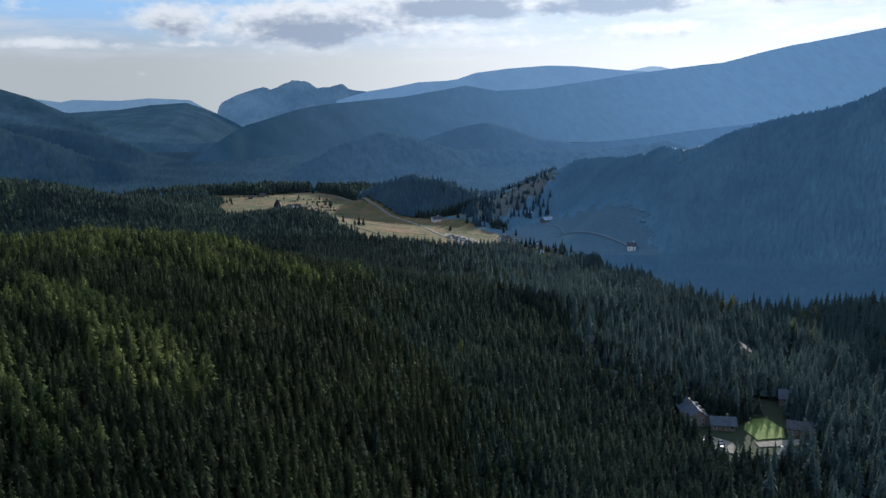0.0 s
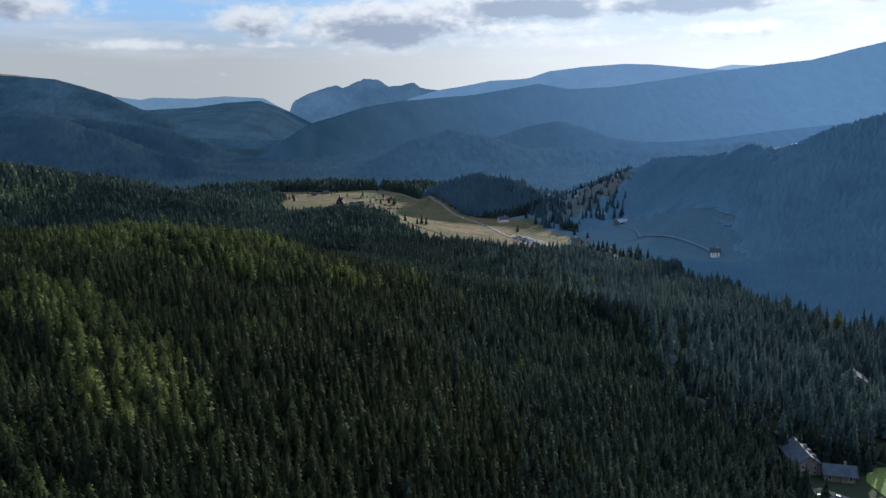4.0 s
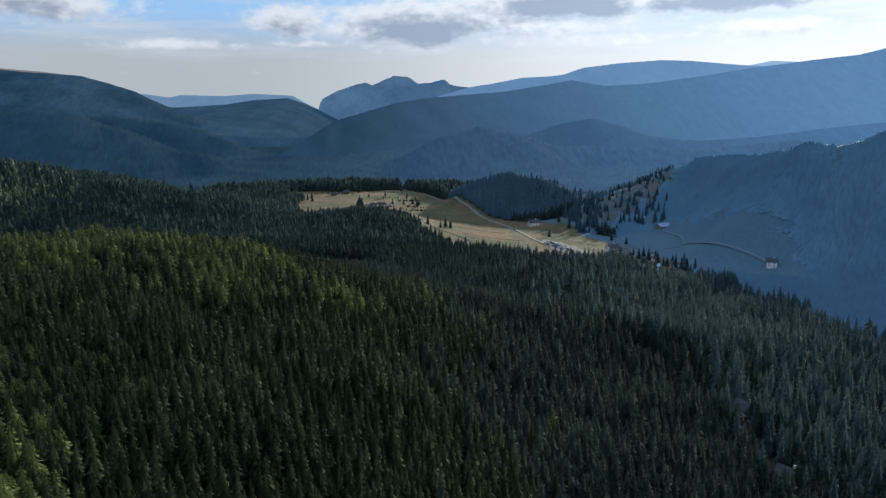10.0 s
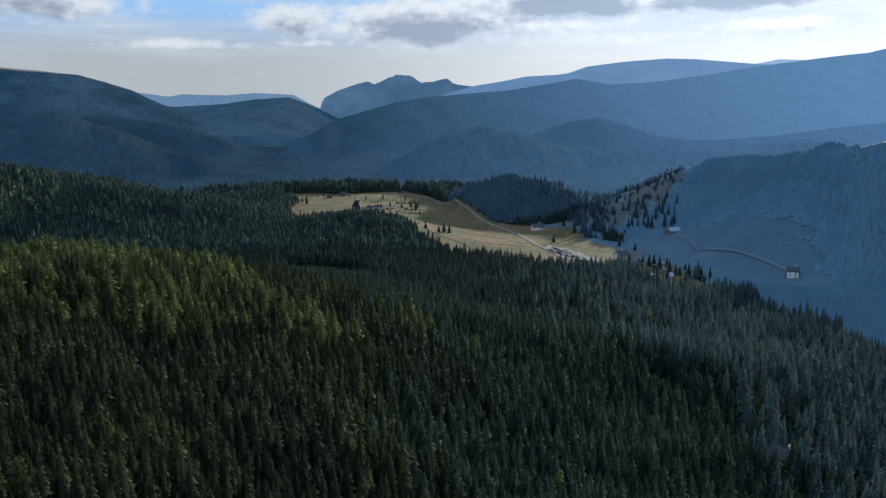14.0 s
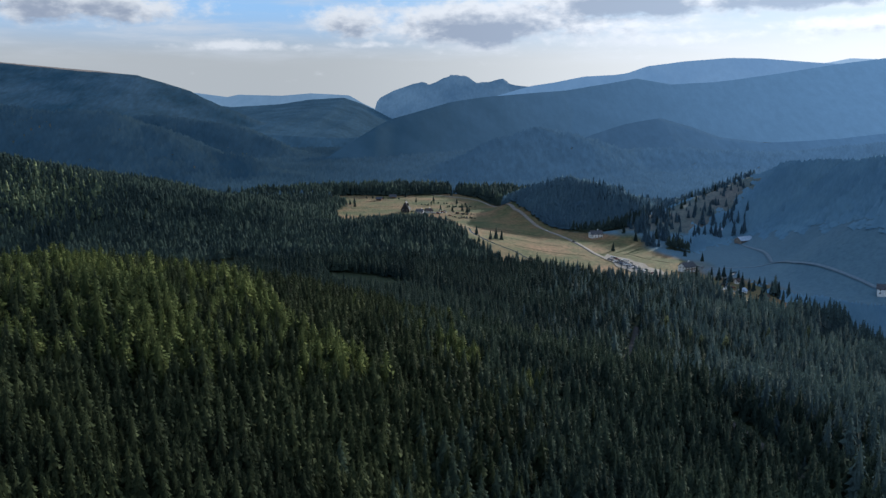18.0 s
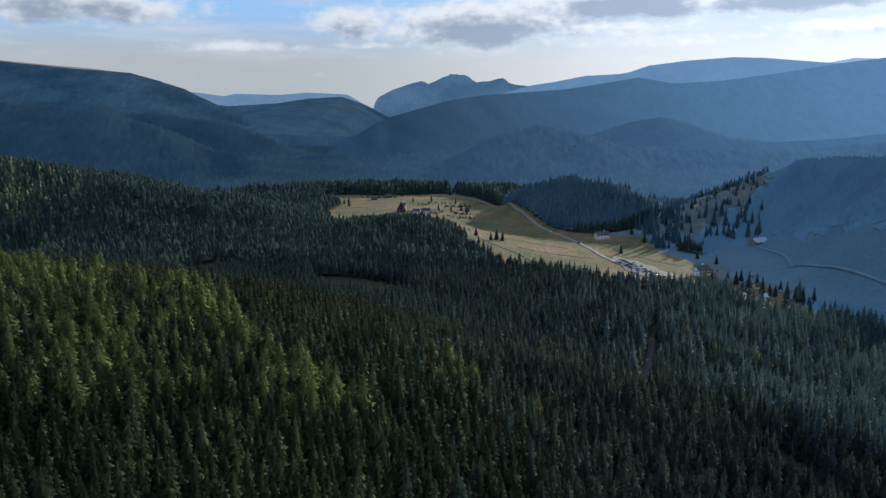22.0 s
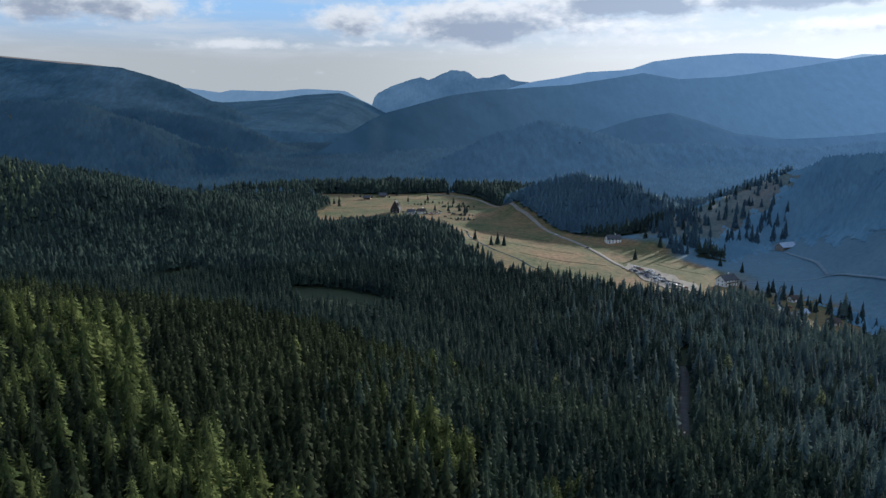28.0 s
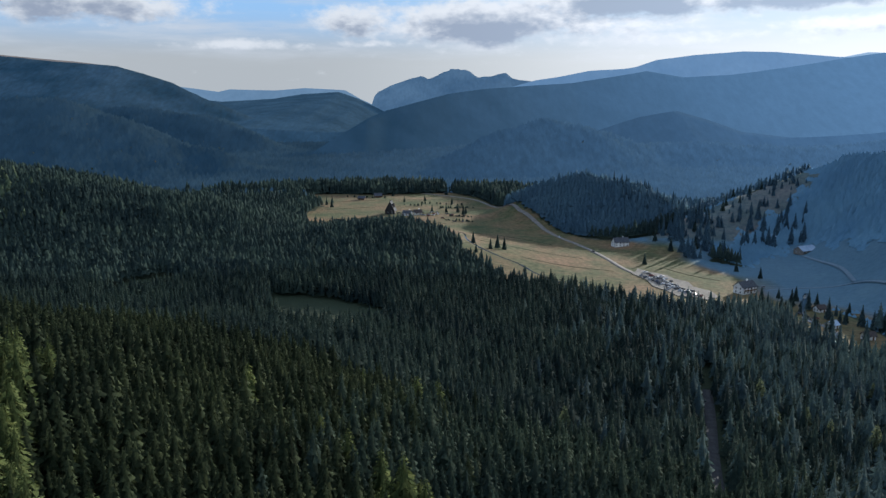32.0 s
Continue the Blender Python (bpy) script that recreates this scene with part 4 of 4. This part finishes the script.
def house(name, x, y, turn, long, deep, eaves, ridge, wall, roof, label, floors=2, chimney=True, balcony=False, dormer=False):
    """A gabled house: long along its own x, with windows on both long sides and in the gables."""
    h = tagged(new(name), label, "building")
    h.matrix_basis = pose(x, y, float(land(x, y)) - 0.1, 0, 0, turn)
    a, b = long / 2, deep / 2
    bm = bmesh.new()
    low = [bm.verts.new(v) for v in ((-a, -b, -1.5), (a, -b, -1.5), (a, b, -1.5), (-a, b, -1.5))]
    top = [bm.verts.new(v) for v in ((-a, -b, eaves), (a, -b, eaves), (a, b, eaves), (-a, b, eaves))]
    tip = [bm.verts.new((-a, 0, ridge - 0.15)), bm.verts.new((a, 0, ridge - 0.15))]
    bm.faces.new((low[0], low[1], top[1], top[0]))
    bm.faces.new((low[2], low[3], top[3], top[2]))
    bm.faces.new((low[1], low[2], top[2], tip[1], top[1]))
    bm.faces.new((low[3], low[0], top[0], tip[0], top[3]))
    part("wall", bm, wall, h)
    out, drop = 0.8, 0.8 * (ridge - eaves) / b
    for s in (-1, 1):
        bm = bmesh.new()
        for z in (0.0, 0.28):
            for u, v, w in ((-a - out, s * (b + out), eaves - drop + z), (a + out, s * (b + out), eaves - drop + z), (a + out, 0.0, ridge + z), (-a - out, 0.0, ridge + z)):
                bm.verts.new((u, v, w))
        bm.verts.ensure_lookup_table()
        for f in ((0, 1, 2, 3), (7, 6, 5, 4), (0, 4, 5, 1), (1, 5, 6, 2), (2, 6, 7, 3), (3, 7, 4, 0)):
            bm.faces.new([bm.verts[k] for k in f])
        bmesh.ops.recalc_face_normals(bm, faces=bm.faces)
        part("roof", bm, roof, h)
    count = max(2, int(long / 3.2))
    tall = eaves / floors

    def window(px, py, pz, across):
        w = 0.06
        fx, fy = (0.62, 0.05) if across == "x" else (0.05, 0.62)
        f = part("window", boxed((px - fx, py - fy, pz - 0.75, px + fx, py + fy, pz + 0.75)), FRAME, h)
        gx_, gy_ = (0.5, 0.08) if across == "x" else (0.08, 0.5)
        part("pane", boxed((px - gx_, py - gy_, pz - 0.62, px + gx_, py + gy_, pz + 0.62)), GLASS, f)

    for k in range(floors):
        z = tall * (k + 0.55)
        for j in range(count):
            u = -a + long * (j + 0.5) / count
            for s in (-1, 1):
                if not (k == 0 and s == -1 and j == count // 2):
                    window(u, s * b, z, "x")
        for s in (-1, 1):
            for v in (-b * 0.45, b * 0.45):
                window(s * a, v, z, "y")
    u = -a + long * (count // 2 + 0.5) / count
    part("door", boxed((u - 0.55, -b - 0.07, -0.1, u + 0.55, -b + 0.05, 2.05)), WOOD, h)
    if chimney:
        part("chimney", boxed((a * 0.4 - 0.4, b * 0.25 - 0.4, eaves, a * 0.4 + 0.4, b * 0.25 + 0.4, ridge + 1.1), (a * 0.4 - 0.5, b * 0.25 - 0.5, ridge + 1.1, a * 0.4 + 0.5, b * 0.25 + 0.5, ridge + 1.3)), wall, h)
    if balcony:
        for k in range(1, floors):
            part("balcony", boxed((-a * 0.9, -b - 1.3, tall * k - 0.12, a * 0.9, -b, tall * k), (-a * 0.9, -b - 1.3, tall * k, a * 0.9, -b - 1.2, tall * k + 0.95)), WOOD, h)
    if dormer:
        for s in (-0.5, 0.0, 0.5):
            bm = boxed((s * long * 0.55 - 0.9, -b * 0.75, eaves + 0.6, s * long * 0.55 + 0.9, -b * 0.1, eaves + (ridge - eaves) * 0.72))
            d = part("dormer", bm, wall, h)
            part("pane", boxed((s * long * 0.55 - 0.5, -b * 0.75 - 0.06, eaves + 0.9, s * long * 0.55 + 0.5, -b * 0.75 + 0.02, eaves + 2.0)), GLASS, d)
    return h


house("guest_house", 304, 1002, 28, 14, 9, 5.4, 8.8, WHITE_WALL, DARK_ROOF, "white guest house with a dark gabled roof by the car park", 2, balcony=True)
house("farmhouse", 252, 1178, 10, 14, 9, 4.6, 8.0, WHITE_WALL, DARK_ROOF, "white farmhouse in shade beside the valley road")
house("barn", 412, 1140, 25, 18, 10, 2.6, 6.0, GREY_WALL, BLUE_ROOF, "barn with a pale blue metal roof on the hillside", 1, False)
house("shed", 400, 1187, 25, 8, 5, 2.6, 4.2, GREY_WALL, BLUE_ROOF, "small shed with a pale metal roof", 1, False)
house("cottage", 411, 853, -30, 9, 7, 5.0, 8.0, WHITE_WALL, DARK_ROOF, "small white cottage at the foot of the dark hill")
house("mountain_lodge", 25, 1378, 82, 13, 11, 4.8, 15.0, DARK_WOOD, DARK_ROOF, "tall steep-roofed mountain lodge behind the spruces", 2, dormer=True)
house("cottage", 45, 1366, -20, 10, 7, 3.2, 5.8, WHITE_WALL, DARK_ROOF, "low white cottage beside the mountain lodge", 1)
house("cottage", 57, 1373, 10, 9, 7, 3.2, 5.8, WHITE_WALL, BROWN_ROOF, "low white cottage near the lodge yard", 1)
house("cabin", 39, 1319, 80, 6, 5, 3.0, 4.8, WHITE_WALL, BLUE_ROOF, "small white cabin in a gap of the wood", 1, False)
house("cabin", 40, 1276, 85, 6, 5, 3.0, 4.8, WHITE_WALL, BLUE_ROOF, "small white cabin at the wood's edge", 1, False)
house("hay_barn", 1, 1530, 0, 10, 7, 3.0, 6.0, WOOD, DARK_ROOF, "dark wooden hay barn at the meadow's far edge", 1, False)
house("hay_barn", -19, 1501, -15, 9, 6, 2.6, 5.2, WOOD, DARK_ROOF, "dark wooden hay barn on the tan meadow", 1, False)
house("holiday_home", 276, 420, 65, 12, 10, 7.5, 10.8, GREY_WALL, DARK_ROOF, "pale three-storey holiday home among the spruces", 3, balcony=True)
house("hotel", 200, 342, 78, 18, 10, 4.4, 8.0, GREY_WALL, SLATE_BLUE, "long hotel with a blue-grey roof beside the road", 2, dormer=True)
house("hotel_wing", 208, 329, -22, 11, 7, 3.2, 5.8, GREY_WALL, SLATE_BLUE, "low boarded hotel wing with a blue-grey roof by the yard", 1)
house("villa", 240, 316, -35, 10, 7, 3.6, 6.0, GREY_WALL, DARK_ROOF, "dark-roofed villa beside the playing field")
house("villa", 210, 286, 40, 9, 7, 2.8, 6.8, WHITE_WALL, SLATE_BLUE, "steep slate-roofed villa below the playing field")
house("villa", 259, 351, -30, 9, 7, 4.6, 7.8, GREY_WALL, SLATE_BLUE, "small villa half hidden among the spruces")
house("cabin", 330, 939, 15, 6, 5, 2.8, 4.6, WHITE_WALL, BROWN_ROOF, "small white cabin by the brook", 1, False)
house("cabin", 314, 890, 30, 6, 5, 2.8, 4.6, WHITE_WALL, BLUE_ROOF, "small cabin with a pale roof by the brook", 1, False)
house("roadside_house", 200, 464, -60, 9, 7, 4.5, 7.5, WHITE_WALL, DARK_ROOF, "white house beside the forest road")
house("roadside_house", 187, 402, -60, 8, 6, 3.4, 6.0, WHITE_WALL, DARK_ROOF, "small white house glimpsed beside the forest road", 1)
house("cabin", 321, 862, 5, 6, 5, 2.8, 4.6, WHITE_WALL, BROWN_ROOF, "small white cabin under the spruces", 1, False)

# ---- cars ----
PAINTS = [("white", surface("white_car_paint", (0.6, 0.6, 0.6), (0.72, 0.72, 0.72), 0.5, 0.5)), ("silver", surface("silver_car_paint", (0.28, 0.29, 0.31), (0.34, 0.34, 0.36), 0.5, 0.5, 0.3)),
          ("dark grey", surface("grey_car_paint", (0.05, 0.052, 0.056), (0.07, 0.07, 0.075), 0.5, 0.5)), ("blue", surface("blue_car_paint", (0.035, 0.055, 0.10), (0.045, 0.07, 0.13), 0.5, 0.5)), ("red", surface("red_car_paint", (0.14, 0.03, 0.025), (0.18, 0.04, 0.03), 0.5, 0.5))]
TYRE = surface("tyre_rubber", (0.02, 0.02, 0.02), (0.035, 0.035, 0.035), 3.0, 0.9)
LAMP = surface("lamp_glass", (0.5, 0.5, 0.5), (0.6, 0.6, 0.6), 3.0, 0.4)


def hull(profile, half, inset):
    """A body from a side outline of x, z, drawn in towards the top."""
    bm = bmesh.new()
    zs = [z for _, z in profile]
    rows = []
    for s in (-1, 1):
        rows.append([bm.verts.new((x, s * (half - inset * (z - min(zs)) / (max(zs) - min(zs))), z)) for x, z in profile])
    bm.faces.new(rows[0])
    bm.faces.new(rows[1][::-1])
    for j in range(len(profile)):
        k = (j + 1) % len(profile)
        bm.faces.new((rows[0][k], rows[0][j], rows[1][j], rows[1][k]))
    return bm


def make_car(color, paint):
    car = tagged(new("car"), f"{color} parked car on pale gravel", "car", "parked cars")
    part("body", hull([(-2.1, 0.35), (2.1, 0.35), (2.15, 0.65), (1.95, 0.88), (1.0, 0.98), (-1.9, 1.02), (-2.15, 0.8)], 0.88, 0.08), paint, car)
    part("window_band", hull([(1.0, 0.98), (0.35, 1.36), (-1.25, 1.38), (-1.9, 1.02)], 0.8, 0.14), GLASS, car, "dark tinted windows")
    part("roof", hull([(0.3, 1.37), (0.2, 1.44), (-1.1, 1.46), (-1.22, 1.39)], 0.64, 0.06), paint, car)
    wheel = None
    for x in (-1.3, 1.3):
        for y in (-0.8, 0.8):
            if wheel is None:
                bm = bmesh.new()
                bmesh.ops.create_cone(bm, cap_ends=True, segments=12, radius1=0.33, radius2=0.33, depth=0.22, matrix=Matrix.Rotation(radians(90), 4, "X"))
                w = part("wheel", bm, TYRE, car)
                wheel = w.data
            else:
                w = part("wheel", wheel, TYRE, car)
            w.location = (x, y, 0.33)
    for y in (-0.6, 0.6):
        part("headlight", boxed((2.08, y - 0.18, 0.62, 2.16, y + 0.18, 0.76)), LAMP, car)
    return car


car_models = [make_car(*p) for p in PAINTS]
spots = []
for j in range(11):      # two rows beside the road, and a loose group
    spots.append((246.0 + 1.3 * j + rng.uniform(-0.3, 0.3), 1064.0 - 5.6 * j, 20 + rng.uniform(-6, 6)))
    spots.append((240.0 + 1.9 * j, 1052.0 - 5.4 * j + rng.uniform(-0.5, 0.5), 25 + rng.uniform(-6, 6)))
for j in range(22):
    spots.append((246 + 0.55 * j + rng.uniform(-4, 13), 1050 - 3.2 * j + rng.uniform(-3, 3), rng.uniform(0, 360)))
spots += [(319, 1019, 20), (324, 1017, 40), (191, 309, 60), (194, 306, 65), (190, 314, 55), (197, 312, 240), (182.5, 403, 80), (199, 463, 85), (153.5, 628, 95), (221, 1150, 105), (201, 1222, 100),
          (92, 1376, 30), (98, 1366, 10), (104, 1356, 20), (112, 1362, 50), (86, 1342, 0), (99, 1316, 15), (108, 1318, 70), (70, 1360, 5), (64, 1364, 5), (312, 930, 50), (304, 905, 60), (316, 915, 10)]
spots += [(rng.uniform(32, 82), 1390 - 0.5 * j + rng.uniform(-32, 4), rng.uniform(0, 360)) for j in range(22)]
for k, (x, y, turn) in enumerate(spots):
    bigger = 0.5 if inside(np.array(x), np.array(y), [(232, 1062), (243, 1082), (262, 1056), (274, 1020), (282, 985), (268, 972), (250, 990), (238, 1020)]) else 0.3
    m = pose(x, y, float(land(x, y)) + bigger, 0, 0, turn)
    if k < len(car_models):
        car_models[k].matrix_basis = m
    else:
        copy_thing(car_models[int(rng.choice([0, 1, 1, 2, 2, 2, 2, 3, 4]))], m)

# ---- single trees of the meadow ----
meadow_trees = [(124, 1121), (131, 1131), (137, 1129), (110, 1142), (110, 1097), (38, 1481), (65, 1494), (74, 1392), (91, 1393), (100, 1469), (105, 1393), (111, 1375), (114, 1382), (-51, 1431), (255, 1100), (300, 962),
                (322, 985), (330, 975), (338, 960), (318, 955), (300, 930), (296, 915), (330, 905), (340, 880), (300, 880), (270, 850), (262, 880), (250, 905), (228, 930), (345, 930), (335, 1050), (325, 1075),
                (300, 1130), (292, 1150), (318, 1160), (330, 1200), (350, 1222), (372, 1243), (395, 1258), (410, 1272), (382, 1262), (345, 1245), (320, 1225), (288, 1205), (270, 1215), (258, 1232), (362, 1268), (430, 1290),
                (285, 1178), (310, 1182), (398, 1285), (312, 1235), (-60, 1452), (-55, 1470), (20, 1550), (95, 1575)]
plant([make_tree("meadow_spruce", 70 + k, 11, 1.5, FAR_HAZE_SPRUCE, "dark lone spruce standing on the open meadow", "meadow trees", 0.06) for k in range(3)], meadow_trees, 0.7, 1.25)


bushes = []
for p, q, count in (((84, 1428), (124, 1430), 12), ((88, 1332), (118, 1318), 10), ((94, 1362), (118, 1352), 8), ((60, 1470), (112, 1458), 9), ((-40, 1532), (10, 1520), 7), ((40, 1452), (62, 1446), 5)):
    for u in np.linspace(0, 1, count):
        bushes.append((p[0] + u * (q[0] - p[0]) + rng.uniform(-1.5, 1.5), p[1] + u * (q[1] - p[1]) + rng.uniform(-2, 2)))
plant([make_tree("meadow_bush", 120 + k, 3.0, 3.2, FAR_HAZE_SPRUCE, "low dark bush in a row across the tan meadow", "meadow bushes", 0.05, True) for k in range(3)], bushes, 0.5, 1.2)

# ---- scattered trees on the open slope above the inn ----
slope_trees = []
for k in range(70):
    u, v = rng.uniform(0, 1), rng.normal(0, 13)
    x, y = 305 + 155 * u - 0.45 * v, 1195 + 85 * u + v
    if inside(np.array(x), np.array(y), MEADOW):
        slope_trees.append((x, y))
plant([make_tree("slope_spruce", 75 + k, 9, 1.5, HAZY_SPRUCE, "dark spruce scattered on the open hillside pasture", "hillside trees", 0.05) for k in range(3)], slope_trees, 0.5, 1.3)

edge_trees = [(x, y) for x, y in zip(rng.uniform(278, 345, 90), rng.uniform(1225, 1335, 90)) if abs(0.75 * (x - 312) + 0.66 * (y - 1280)) < 34]
plant([make_tree("edge_spruce", 85 + k, 18, 1.2, HAZY_SPRUCE, "tall dark spruce at the wooded knoll's edge", "knoll edge trees", 0.06) for k in range(3)], edge_trees, 0.6, 1.25)

shade_trees = [(x, y) for x, y in zip(rng.uniform(296, 352, 60), rng.uniform(1118, 1235, 60)) if line_far(np.array(x), np.array(y), TRACK) > 8]
shade_trees = shade_trees[:40] + [(x, y) for x, y in zip(rng.uniform(352, 440, 40), rng.uniform(1165, 1262, 40)) if y < 1060 + 0.44 * x and math.hypot(x - 400, y - 1187) > 9]
plant([make_tree("pasture_spruce", 95 + k, 19, 1.25, HAZY_SPRUCE, "tall shaded spruce above the valley pasture", "pasture trees", 0.06) for k in range(3)], shade_trees, 0.6, 1.2)

# ---- pale autumn birches among the spruces ----
copse = [(x, y) for x, y in zip(rng.uniform(252, 348, 110), rng.uniform(806, 945, 110)) if abs(x - 316 + 0.25 * (y - 900)) > 7 and (x - 304) ** 2 + (y - 1004) ** 2 > 900 and x < 262 + 0.55 * (1000 - y) + 40][:60]
plant([make_tree("riverside_spruce", 90 + k, 12, 1.25, MIST_TINT_SPRUCE, "tall dark spruce in a copse by the brook", "brookside trees", 0.08) for k in range(3)], copse, 0.6, 1.3)
birches = [(210, 713), (252, 732), (259, 707), (283, 707), (198, 699), (208, 697), (202, 713), (210, 683), (220, 672), (203, 727), (114, 668), (349, 454), (300, 340), (364, 410), (332, 382)]
plant([make_tree("birch_tree", 80 + k, 14, 1.5, YELLOW_BIRCH, "pale yellow-green birch rising among dark spruces", "autumn birches", 0.2, True) for k in range(2)], birches, 0.85, 1.2)
rim_birches = [(325, 511), (331, 519), (320, 515), (352, 470), (359, 477), (364, 473), (371, 481), (337, 462), (327, 443), (326, 424)]
plant([make_tree("birch_tree", 86 + k, 18.5, 1.6, YELLOW_BIRCH, "tall pale yellow-green birch on the valley rim above the village", "autumn birches", 0.2, True) for k in range(2)], rim_birches, 0.85, 1.1)
